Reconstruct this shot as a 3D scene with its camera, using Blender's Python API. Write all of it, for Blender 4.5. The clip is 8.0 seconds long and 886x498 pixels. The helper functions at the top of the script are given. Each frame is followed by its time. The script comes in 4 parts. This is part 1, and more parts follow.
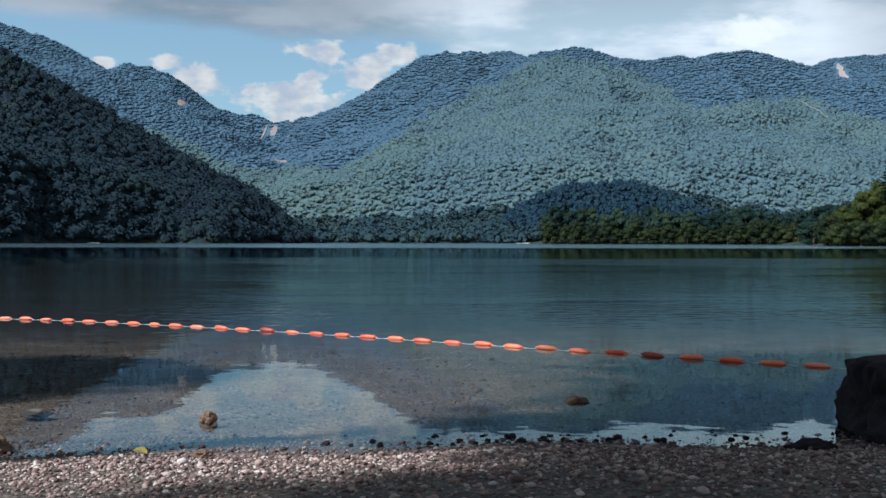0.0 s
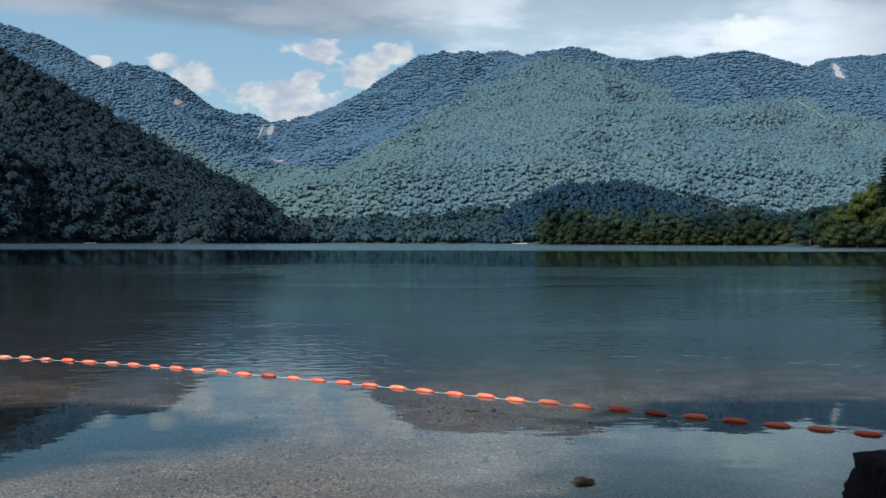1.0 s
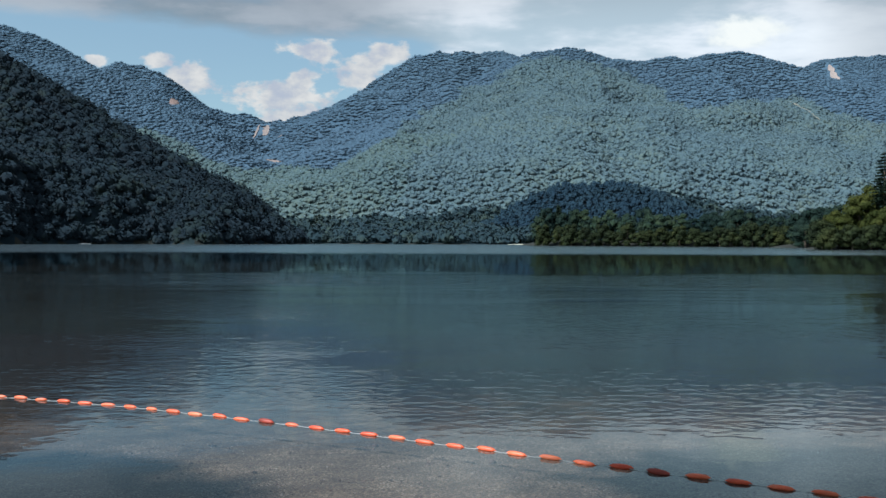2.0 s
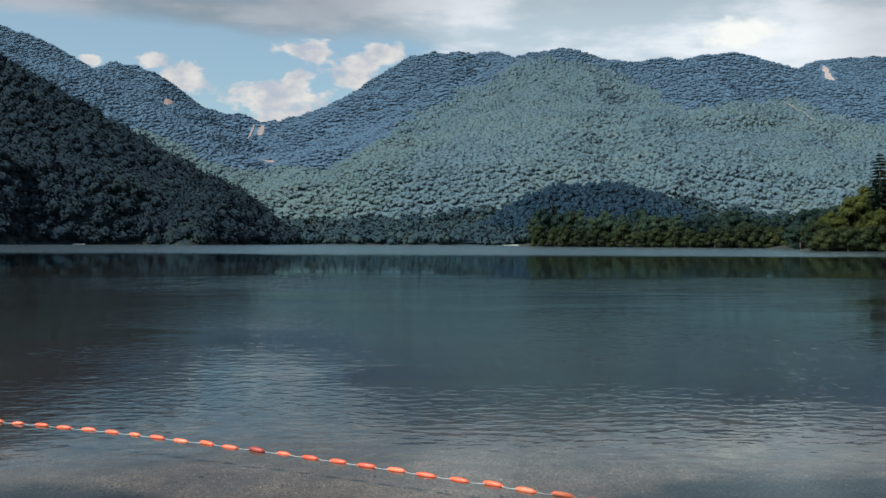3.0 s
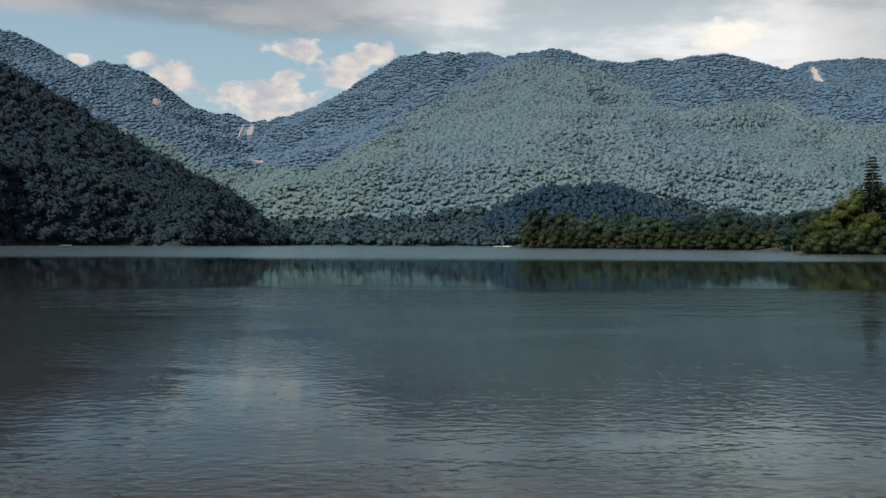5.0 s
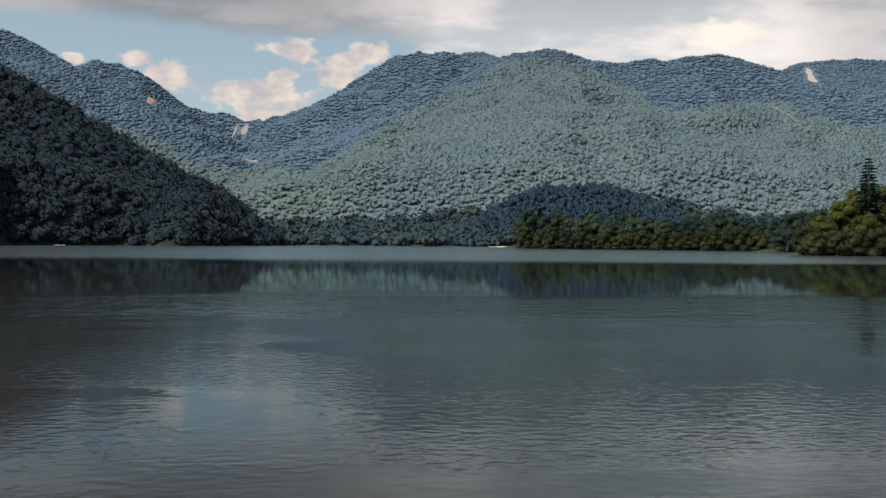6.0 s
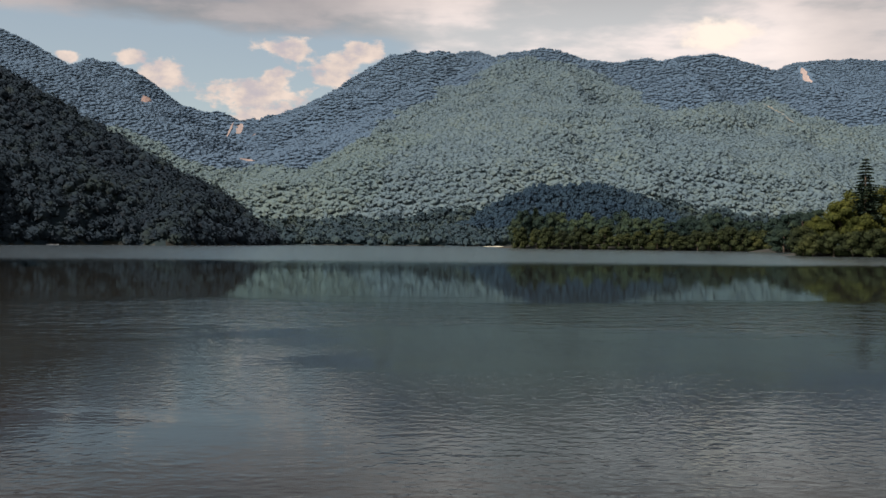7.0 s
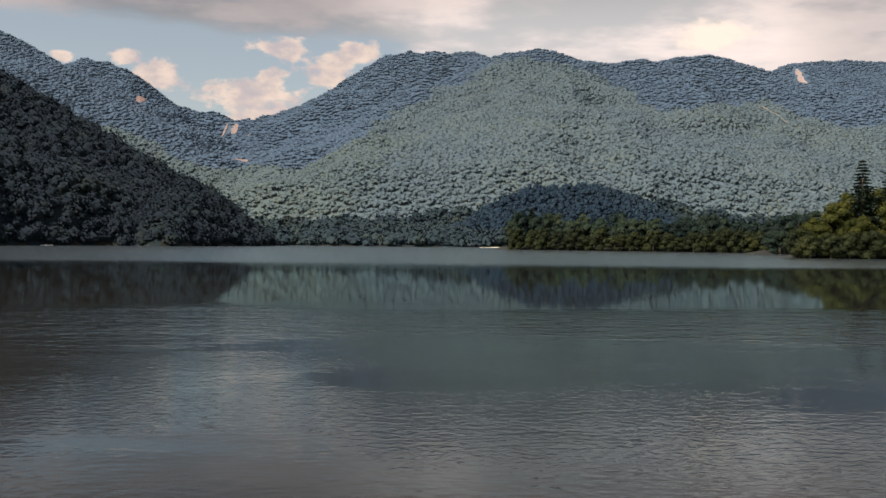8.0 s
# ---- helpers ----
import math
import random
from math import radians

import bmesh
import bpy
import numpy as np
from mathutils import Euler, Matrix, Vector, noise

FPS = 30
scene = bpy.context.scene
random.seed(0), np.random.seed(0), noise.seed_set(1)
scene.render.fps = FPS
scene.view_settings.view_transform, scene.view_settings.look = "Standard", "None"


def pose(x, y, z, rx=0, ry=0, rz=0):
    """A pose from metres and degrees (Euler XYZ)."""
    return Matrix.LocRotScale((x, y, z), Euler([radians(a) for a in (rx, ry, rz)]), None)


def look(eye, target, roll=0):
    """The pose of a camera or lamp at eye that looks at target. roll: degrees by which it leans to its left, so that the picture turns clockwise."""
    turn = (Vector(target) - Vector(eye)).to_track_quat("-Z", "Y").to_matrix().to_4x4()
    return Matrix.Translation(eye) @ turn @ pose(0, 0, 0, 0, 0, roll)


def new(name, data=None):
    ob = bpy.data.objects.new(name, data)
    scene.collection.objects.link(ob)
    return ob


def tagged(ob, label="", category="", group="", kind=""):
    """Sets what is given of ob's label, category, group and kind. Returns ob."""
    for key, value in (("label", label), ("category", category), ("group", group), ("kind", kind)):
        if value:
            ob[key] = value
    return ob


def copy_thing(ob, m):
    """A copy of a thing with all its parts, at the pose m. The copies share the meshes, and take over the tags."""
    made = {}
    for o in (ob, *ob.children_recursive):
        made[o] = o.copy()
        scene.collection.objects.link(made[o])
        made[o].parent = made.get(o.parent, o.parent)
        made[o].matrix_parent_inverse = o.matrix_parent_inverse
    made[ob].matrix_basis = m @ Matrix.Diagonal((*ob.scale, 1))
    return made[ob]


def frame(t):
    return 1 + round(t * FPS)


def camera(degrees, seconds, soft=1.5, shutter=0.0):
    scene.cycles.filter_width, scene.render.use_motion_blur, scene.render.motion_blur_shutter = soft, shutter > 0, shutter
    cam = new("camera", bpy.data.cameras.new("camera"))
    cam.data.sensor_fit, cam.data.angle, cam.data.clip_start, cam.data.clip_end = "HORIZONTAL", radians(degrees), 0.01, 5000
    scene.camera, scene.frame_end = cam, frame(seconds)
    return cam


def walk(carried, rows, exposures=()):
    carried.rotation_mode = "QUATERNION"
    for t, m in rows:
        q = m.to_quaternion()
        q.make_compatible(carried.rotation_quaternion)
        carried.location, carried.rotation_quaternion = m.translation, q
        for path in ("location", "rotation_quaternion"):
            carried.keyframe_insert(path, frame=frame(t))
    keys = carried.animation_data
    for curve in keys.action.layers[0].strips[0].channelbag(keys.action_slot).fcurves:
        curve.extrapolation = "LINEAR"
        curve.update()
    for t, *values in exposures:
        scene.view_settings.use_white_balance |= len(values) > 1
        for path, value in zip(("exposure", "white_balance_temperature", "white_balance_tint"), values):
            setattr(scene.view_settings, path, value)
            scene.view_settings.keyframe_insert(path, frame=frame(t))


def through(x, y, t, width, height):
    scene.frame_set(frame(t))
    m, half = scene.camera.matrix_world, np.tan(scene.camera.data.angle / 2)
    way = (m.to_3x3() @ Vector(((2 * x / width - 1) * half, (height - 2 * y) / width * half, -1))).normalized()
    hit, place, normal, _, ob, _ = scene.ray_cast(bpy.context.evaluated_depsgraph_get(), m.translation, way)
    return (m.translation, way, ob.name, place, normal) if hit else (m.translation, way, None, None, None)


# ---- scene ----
cam = camera(50.0, 8.0)
PATH = [
    (0.0, pose(0.000, 0.000, 1.490, 89.559, -0.068, 0.000)),
    (0.5, pose(-0.043, 0.030, 1.850, 89.528, -0.102, -0.094)),
    (1.0, pose(-0.087, 0.036, 2.246, 89.521, -0.118, -0.199)),
    (1.5, pose(-0.121, 0.043, 2.695, 89.518, -0.144, -0.325)),
    (3.0, pose(-0.258, 1.153, 3.227, 89.548, -0.220, -0.761)),
    (3.5, pose(-0.344, 2.042, 3.379, 89.547, -0.228, -0.916)),
    (4.0, pose(-0.393, 3.000, 3.651, 89.557, -0.229, -1.066)),
    (4.5, pose(-0.462, 3.923, 3.906, 89.559, -0.241, -1.222)),
    (6.0, pose(-0.848, 6.352, 4.592, 89.547, -0.368, -1.712)),
    (6.5, pose(-1.030, 7.146, 4.824, 89.526, -0.397, -1.876)),
    (7.0, pose(-1.228, 7.945, 5.055, 89.499, -0.428, -2.011)),
    (7.5, pose(-1.438, 8.749, 5.281, 89.500, -0.448, -2.161)),
    (8.0, pose(-1.655, 9.555, 5.503, 89.522, -0.481, -2.308)),
]
walk(cam, PATH, exposures=[(0.0, 0.5, 5250, 8), (1.5, 0.5, 5400, 9), (3.5, 0.5, 5800, 11), (4.5, 0.5, 6000, 12), (6.5, 0.5, 6650, 21), (8.0, 0.5, 7000, 26)])

# ---- light: sun from behind on the left, high, under broken cloud ----
SUN_AZ, SUN_EL = -120.0, 45.0  # degrees; azimuth clockwise from +y
sun = new("sun", bpy.data.lights.new("sun", "SUN"))
sun.data.energy, sun.data.angle, sun.data.color = 5.0, radians(1.2), (1.0, 0.94, 0.84)
_sd = Vector((math.sin(radians(SUN_AZ)) * math.cos(radians(SUN_EL)), math.cos(radians(SUN_AZ)) * math.cos(radians(SUN_EL)), math.sin(radians(SUN_EL))))
sun.matrix_world = look(_sd * 100, (0, 0, 0))


class Nodes:
    """Short hand for building node trees."""

    def __init__(self, tree):
        self.tree = tree
        tree.nodes.clear()

    def add(self, kind, out=0, ins=None, **props):
        n = self.tree.nodes.new(kind)
        if "operation" in props:
            n.operation = props["operation"]
        if "use_clamp" in props:
            n.use_clamp = props["use_clamp"]
        if "data_type" in props:
            n.data_type, n.blend_type = props["data_type"], props["blend_type"]
        if "interpolation_type" in props:
            n.interpolation_type = props["interpolation_type"]
        if "sky_type" in props:
            n.sky_type, n.sun_disc = props["sky_type"], props["sun_disc"]
            n.sun_elevation, n.sun_rotation = props["sun_elevation"], props["sun_rotation"]
            n.altitude, n.air_density, n.dust_density = props["altitude"], props["air_density"], props["dust_density"]
        for k, v in (ins or {}).items():
            self.put(n.inputs[k], v)
        return n.outputs[out] if out is not None else n

    def put(self, sock, v):
        if isinstance(v, bpy.types.NodeSocket):
            self.tree.links.new(v, sock)
        elif isinstance(v, (tuple, list)) and sock.type == "RGBA" and len(v) == 3:
            sock.default_value = (*v, 1)
        else:
            sock.default_value = v

    def math(self, op, a, b=0.0, c=0.0, clamp=False):
        return self.add("ShaderNodeMath", ins={0: a, 1: b, 2: c}, operation=op, use_clamp=clamp)

    def mix(self, f, a, b, blend="MIX"):
        n = self.add("ShaderNodeMix", None, data_type="RGBA", blend_type=blend)
        self.put(n.inputs[0], f), self.put(n.inputs[6], a), self.put(n.inputs[7], b)
        return n.outputs[2]

    def noise(self, vec, scale, detail=4.0, rough=0.55, out=0, **kw):
        ins = {"Scale": scale, "Detail": detail, "Roughness": rough}
        if vec is not None:
            ins["Vector"] = vec
        ins.update(kw)
        return self.add("ShaderNodeTexNoise", out, ins)

    def step(self, v, a, b, lo=0.0, hi=1.0):
        return self.add("ShaderNodeMapRange", ins={"Value": v, "From Min": a, "From Max": b, "To Min": lo, "To Max": hi}, interpolation_type="SMOOTHSTEP")

    def ramp(self, f, *stops):
        n = self.add("ShaderNodeValToRGB", None, {0: f})
        els = n.color_ramp.elements
        while len(els) < len(stops):
            els.new(0.5)
        for e, (p, c) in zip(els, stops):
            e.position, e.color = p, (*c, 1)
        return n.outputs[0]


# ---- world: blue sky, a grey deck of cloud, white heaps over the saddle ----
world = bpy.data.worlds.new("world")
scene.world = world
world.use_nodes = True
w = Nodes(world.node_tree)
sky = w.add("ShaderNodeTexSky", sky_type="NISHITA", sun_disc=False, sun_elevation=radians(SUN_EL), sun_rotation=radians(SUN_AZ), altitude=1500.0, air_density=1.2, dust_density=2.5)
sky = w.mix(1.0, sky, (0.086, 0.085, 0.070), "MULTIPLY")
sky = w.mix(0.28, sky, (0.33, 0.42, 0.45))  # thin high veil
d = w.add("ShaderNodeTexCoord")
sep = w.add("ShaderNodeSeparateXYZ", None, {0: d})
dx, dy, dz = sep.outputs
az = w.math("ARCTAN2", dx, dy)
hor = w.math("SQRT", w.math("ADD", w.math("MULTIPLY", dx, dx), w.math("MULTIPLY", dy, dy)))
el = w.math("ARCTAN2", dz, hor)
ang = w.add("ShaderNodeCombineXYZ", ins={0: az, 1: w.math("MULTIPLY", el, 1.6), 2: 0.0})
puff = w.noise(ang, 26.0, 5.0, 0.55)
puff_fine = w.noise(ang, 75.0, 5.0, 0.6)
wob = w.math("ADD", w.math("MULTIPLY_ADD", puff, 2.2, -1.1), w.math("MULTIPLY_ADD", puff_fine, 1.1, -0.55))
# heaps: azimuth, elevation, half widths (radians)
HEAPS = [(-0.124, 0.194, 0.030, 0.013), (-0.160, 0.147, 0.046, 0.017), (-0.141, 0.163, 0.020, 0.014), (-0.074, 0.176, 0.030, 0.020),
         (-0.050, 0.194, 0.032, 0.012), (-0.258, 0.160, 0.030, 0.017), (-0.285, 0.178, 0.018, 0.009), (-0.342, 0.176, 0.011, 0.006), (-0.14, 0.13, 0.05, 0.02)]
heap = None
for a0, e0, ra, re in HEAPS:
    qa = w.math("MULTIPLY", w.math("SUBTRACT", az, a0), 1 / ra)
    qe = w.math("MULTIPLY", w.math("SUBTRACT", el, e0), 1 / re)
    r = w.math("SQRT", w.math("ADD", w.math("MULTIPLY", qa, qa), w.math("MULTIPLY", qe, qe)))
    v = w.math("SUBTRACT", 1.15, r)
    heap = v if heap is None else w.math("SMOOTH_MAX", heap, v, 0.25)
heap_mask = w.step(w.math("ADD", heap, w.math("MULTIPLY", wob, 1.1)), 0.05, 0.55)
shade = w.noise(ang, 34.0, 5.0, 0.55)
heap_col = w.ramp(w.step(shade, 0.3, 0.7), (0.0, (0.36, 0.36, 0.37)), (0.5, (0.49, 0.455, 0.40)), (1.0, (0.60, 0.54, 0.45)))
# deck: planar noise on a layer overhead
up = w.math("ADD", w.math("MAXIMUM", dz, 0.0), 0.10)
lay = w.add("ShaderNodeCombineXYZ", ins={0: w.math("DIVIDE", dx, up), 1: w.math("DIVIDE", dy, up), 2: 0.0})
deck_n = w.noise(lay, 1.3, 7.0, 0.58)
deck_s = w.noise(lay, 0.7, 6.0, 0.55)
bias = w.math("ADD", w.math("MULTIPLY", w.step(w.math("MULTIPLY_ADD", az, 0.05, el), 0.172, 0.225), 0.52), w.math("MULTIPLY", w.step(az, -0.06, 0.06), 0.34))
front = w.step(el, 0.4, 0.75, 1.0, 0.55)
deck = w.step(w.math("ADD", deck_n, w.math("MULTIPLY_ADD", bias, front, -0.42)), 0.32, 0.62)
deck_col = w.ramp(w.step(w.math("ADD", w.math("MULTIPLY", deck_s, 0.6), w.math("MULTIPLY", deck_n, 0.4)), 0.43, 0.58), (0.0, (0.38, 0.43, 0.425)), (0.5, (0.60, 0.595, 0.555)), (1.0, (0.70, 0.68, 0.62)))
deck_col = w.mix(w.step(el, 0.20, 0.33), deck_col, w.mix(1.0, deck_col, (0.43, 0.41, 0.42), "MULTIPLY"))  # darkened overhead to dim its reflection in the near water
deck_col = w.mix(w.step(az, -0.12, 0.06), w.mix(1.0, deck_col, (0.50, 0.53, 0.565), "MULTIPLY"), deck_col)  # heavier towards the left
deck_col = w.mix(w.step(az, 0.35, 0.44), deck_col, w.mix(1.0, deck_col, (0.72, 0.73, 0.74), "MULTIPLY"))
# a thin, bright part of the deck over the right-hand summit
ga = w.math("MULTIPLY", w.math("SUBTRACT", az, 0.312), 1 / 0.05)
ge = w.math("MULTIPLY", w.math("SUBTRACT", el, 0.207), 1 / 0.02)
gr = w.math("ADD", w.math("MULTIPLY", ga, ga), w.math("MULTIPLY", ge, ge))
thin = w.step(w.math("SUBTRACT", w.math("MULTIPLY", wob, 0.8), gr), -0.9, -0.1)
deck_col = w.mix(thin, deck_col, (0.72, 0.68, 0.57))
col = w.mix(deck, sky, deck_col)
col = w.mix(w.math("MULTIPLY", heap_mask, 0.95), col, heap_col)
bg = w.add("ShaderNodeBackground", ins={0: col, 1: 1.0})
w.add("ShaderNodeOutputWorld", None, {0: bg})


# ---- materials ----
def material(name):
    m = bpy.data.materials.new(name)
    m.use_nodes = True
    return m, Nodes(m.node_tree)


def surface(t, base, rough=0.8, bump=None, height=0.02, **more):
    ins = {"Base Color": base, "Roughness": rough}
    ins.update(more)
    if bump is not None:
        ins["Normal"] = t.add("ShaderNodeBump", ins={"Height": bump, "Distance": height, "Strength": 1.0})
    b = t.add("ShaderNodeBsdfPrincipled", ins=ins)
    t.add("ShaderNodeOutputMaterial", None, {0: b})


def foliage(name, dark, mid, light, patch=0.012, tree=0.09, sheen=0.2, through=0.35, soft=0.0):
    """Leaves of a wood: varied from leaf to leaf, from crown to crown and in drifts; some light comes through them."""
    m, t = material(name)
    g = t.add("ShaderNodeNewGeometry", None)
    p = g.outputs["Position"]
    drift = t.noise(p, patch, 4.0, 0.6)
    crown = t.noise(p, tree, 2.0, 0.5)
    f = t.math("ADD", t.math("MULTIPLY", g.outputs["Random Per Island"], 0.12), t.math("ADD", t.math("MULTIPLY", drift, 1.1), t.math("MULTIPLY_ADD", crown, 0.9, -0.58)))
    c = t.ramp(f, (0.15, dark), (0.5, mid), (0.85, light))
    n = t.add("ShaderNodeMix", None, data_type="RGBA", blend_type="MIX")  # normals bent towards one slope direction, to flatten light and shade between crowns
    t.put(n.inputs[0], soft), t.put(n.inputs[6], g.outputs["Normal"]), t.put(n.inputs[7], (-0.2, -0.42, 0.88))
    n = t.add("ShaderNodeVectorMath", ins={0: n.outputs[2]}, operation="NORMALIZE")
    # the blue-tinted sheen stands in for haze on the far woods
    b = t.add("ShaderNodeBsdfPrincipled", ins={"Base Color": c, "Normal": n, "Roughness": 0.7, "Sheen Weight": sheen, "Sheen Roughness": 0.6, "Sheen Tint": (0.50, 0.76, 1.0, 1), "Specular IOR Level": 0.12})
    l = t.add("ShaderNodeBsdfTranslucent", ins={"Color": c, "Normal": n})
    t.add("ShaderNodeOutputMaterial", None, {0: t.add("ShaderNodeMixShader", ins={0: through, 1: b, 2: l})})
    return m


# the lakeside hill's shade is put into these very dark leaf colours
M_LEFT = foliage("broadleaf_hill_shade", (0.0047, 0.0105, 0.0164), (0.0074, 0.0164, 0.0226), (0.0187, 0.0304, 0.0218), patch=0.016, sheen=0.1, soft=0.45)
# haze over the mountain face is put into these two lighter, bluer colours
M_MAIN = foliage("broadleaf_mixed", (0.071, 0.113, 0.117), (0.098, 0.146, 0.132), (0.144, 0.182, 0.119), patch=0.006, sheen=0.5, soft=0.7)
M_GROVE = foliage("light_grove", (0.0731, 0.1161, 0.1032), (0.0989, 0.1445, 0.1075), (0.1376, 0.1720, 0.1075), patch=0.006, sheen=0.5, soft=0.7)
# cloud shade and blue haze are put into this ridge wood's colour
M_RIDGE = foliage("hazed_ridge_wood", (0.0430, 0.0843, 0.1342), (0.0473, 0.0912, 0.1410), (0.0550, 0.1015, 0.1428), patch=0.004, sheen=0.7, soft=0.8)
# cloud shade over the knoll is put into these dark leaf colours
M_KNOLL = foliage("knoll_cloud_shade", (0.018, 0.042, 0.070), (0.023, 0.053, 0.080), (0.034, 0.066, 0.085), sheen=0.05, soft=0.7)
M_VALLEY = foliage("valley_wood", (0.015, 0.034, 0.044), (0.027, 0.052, 0.059), (0.060, 0.084, 0.055), sheen=0.12, soft=0.5)
M_LEAF = foliage("shore_leaves", (0.0204, 0.0306, 0.0068), (0.0561, 0.0680, 0.0153), (0.1190, 0.1207, 0.0272), patch=0.05, tree=0.25, sheen=0.0)
M_SPIT = foliage("spit_leaves", (0.0170, 0.0357, 0.0221), (0.0323, 0.0561, 0.0272), (0.0595, 0.0833, 0.0340), patch=0.04, tree=0.2, sheen=0.1, soft=0.3)
M_LEAF_DARK = foliage("island_leaves", (0.0085, 0.0221, 0.0204), (0.0187, 0.0374, 0.0289), (0.0382, 0.0578, 0.0306), patch=0.04, tree=0.2, sheen=0.0, soft=0.25)
# low shore leaves coloured dark for the shade below the crowns
M_LOW_SHADE = foliage("shaded_shore_leaves", (0.010, 0.016, 0.008), (0.022, 0.032, 0.012), (0.05, 0.058, 0.018), patch=0.04, tree=0.2, sheen=0.0, through=0.2)
M_NEEDLE = foliage("fir_needles", (0.012, 0.024, 0.018), (0.020, 0.036, 0.024), (0.034, 0.052, 0.030), patch=0.2, tree=0.5, sheen=0.0, through=0.1)


def plain(name, c0, c1, scale, rough=0.8, height=0.01, detail=6.0, gloss=0.3):
    m, t = material(name)
    p = t.add("ShaderNodeNewGeometry", None).outputs["Position"]
    n = t.noise(p, scale, detail, 0.6)
    n2 = t.noise(p, scale * 0.13, 3.0, 0.5)
    f = t.math("MULTIPLY_ADD", n2, 0.6, t.math("MULTIPLY", n, 0.5))
    surface(t, t.ramp(f, (0.3, c0), (0.75, c1)), rough, n, height, **{"Specular IOR Level": gloss})
    return m


M_BARK = plain("bark", (0.05, 0.038, 0.028), (0.15, 0.12, 0.09), 6.0, 0.9, 0.03)
# near-black: the boulder's shade is put into the colour; cinders are wet
M_BOULDER = plain("wet_and_shaded_rock", (0.008, 0.006, 0.007), (0.040, 0.030, 0.031), 9.0, 0.85, 0.05, gloss=0.08)
M_STONE_BROWN = plain("brown_stone", (0.05, 0.03, 0.018), (0.19, 0.115, 0.07), 22.0, 0.7, 0.02)
M_STONE_GREY = plain("grey_stone", (0.05, 0.046, 0.042), (0.14, 0.125, 0.11), 22.0, 0.7, 0.02)
M_SCREE = plain("bare_scree", (0.17, 0.145, 0.135), (0.32, 0.265, 0.235), 0.06, 0.9, 0.8)
M_TRACK = plain("overgrown_scree", (0.13, 0.14, 0.12), (0.24, 0.24, 0.20), 0.06, 0.9, 0.8)
M_SCAR = plain("reddish_cliff", (0.16, 0.12, 0.11), (0.32, 0.23, 0.19), 0.05, 0.9, 0.8)
M_SAND = plain("pale_sand", (0.42, 0.5, 0.32), (0.60, 0.55, 0.48), 0.8, 0.9, 0.05)
M_ROPE = plain("white_rope", (0.25, 0.26, 0.26), (0.45, 0.45, 0.43), 60.0, 0.7, 0.003)
M_HULL = plain("white_hull", (0.62, 0.63, 0.64), (0.8, 0.8, 0.8), 3.0, 0.4, 0.002)
M_ROOF = plain("pale_roof", (0.16, 0.18, 0.175), (0.26, 0.28, 0.27), 1.0, 0.5, 0.01)
M_PLASTER = plain("cream_plaster", (0.26, 0.24, 0.20), (0.38, 0.35, 0.30), 0.8, 0.8, 0.01)

m, t = material("orange_float")
obj = t.add("ShaderNodeObjectInfo", None)
tc = t.add("ShaderNodeTexCoord", 3)
n = t.noise(tc, 14.0, 6.0, 0.6)
fade = t.math("MULTIPLY_ADD", obj.outputs["Random"], 0.45, t.math("MULTIPLY", n, 0.6))
surface(t, t.ramp(fade, (0.2, (0.50, 0.05, 0.02)), (0.5, (0.74, 0.12, 0.04)), (0.9, (0.80, 0.24, 0.11))), 0.45, n, 0.002)
M_FLOAT = m
m, t = material("dark_red_float")
tc = t.add("ShaderNodeTexCoord", 3)
n = t.noise(tc, 12.0, 6.0, 0.6)
surface(t, t.ramp(n, (0.35, (0.14, 0.02, 0.012)), (0.65, (0.36, 0.05, 0.025))), 0.55, n, 0.002)
M_FLOAT_DARK = m

# pebbles: grey-brown, a few pale ones
m, t = material("pebble")
g = t.add("ShaderNodeNewGeometry", None)
oi = t.add("ShaderNodeObjectInfo", None)
rnd = t.math("FRACT", t.math("ADD", g.outputs["Random Per Island"], oi.outputs["Random"]))
n = t.noise(g.outputs["Position"], 160.0, 4.0, 0.6)
f = t.math("MULTIPLY_ADD", n, 0.35, t.math("MULTIPLY", rnd, 0.75))
wet = t.step(t.add("ShaderNodeSeparateXYZ", 2, {0: g.outputs["Position"]}), 0.005, 0.05, 0.55, 1.0)
c = t.ramp(f, (0.05, (0.040, 0.027, 0.025)), (0.45, (0.198, 0.128, 0.108)), (0.75, (0.36, 0.25, 0.205)), (0.93, (0.58, 0.50, 0.43)))
surface(t, t.mix(1.0, c, wet, "MULTIPLY"), t.math("MULTIPLY_ADD", wet, 0.5, 0.3), n, 0.002, **{"Specular IOR Level": 0.2})
M_PEBBLE = m

# ground: gravel by the water, bed colour darkened with depth, forest soil on land
m, t = material("ground_soil")
g = t.add("ShaderNodeNewGeometry", None)
P = g.outputs["Position"]
sp = t.add("ShaderNodeSeparateXYZ", None, {0: P})
vor = t.add("ShaderNodeTexVoronoi", None, {"Vector": P, "Scale": 46.0})
stone_rnd = t.add("ShaderNodeSeparateColor", 0, {0: vor.outputs["Color"]})
blot = t.noise(P, 1.3, 5.0, 0.6)
grav = t.ramp(t.math("MULTIPLY_ADD", blot, 0.5, t.math("MULTIPLY", stone_rnd, 0.6)), (0.15, (0.07, 0.052, 0.042)), (0.55, (0.19, 0.130, 0.092)), (0.8, (0.42, 0.32, 0.22)), (0.92, (0.72, 0.62, 0.48)))
# bed colour darkened in place of the light lost in deep water
depth_dark = t.ramp(t.noise(P, 0.25, 4.0, 0.6), (0.3, (0.010, 0.009, 0.009)), (0.7, (0.022, 0.017, 0.015)))
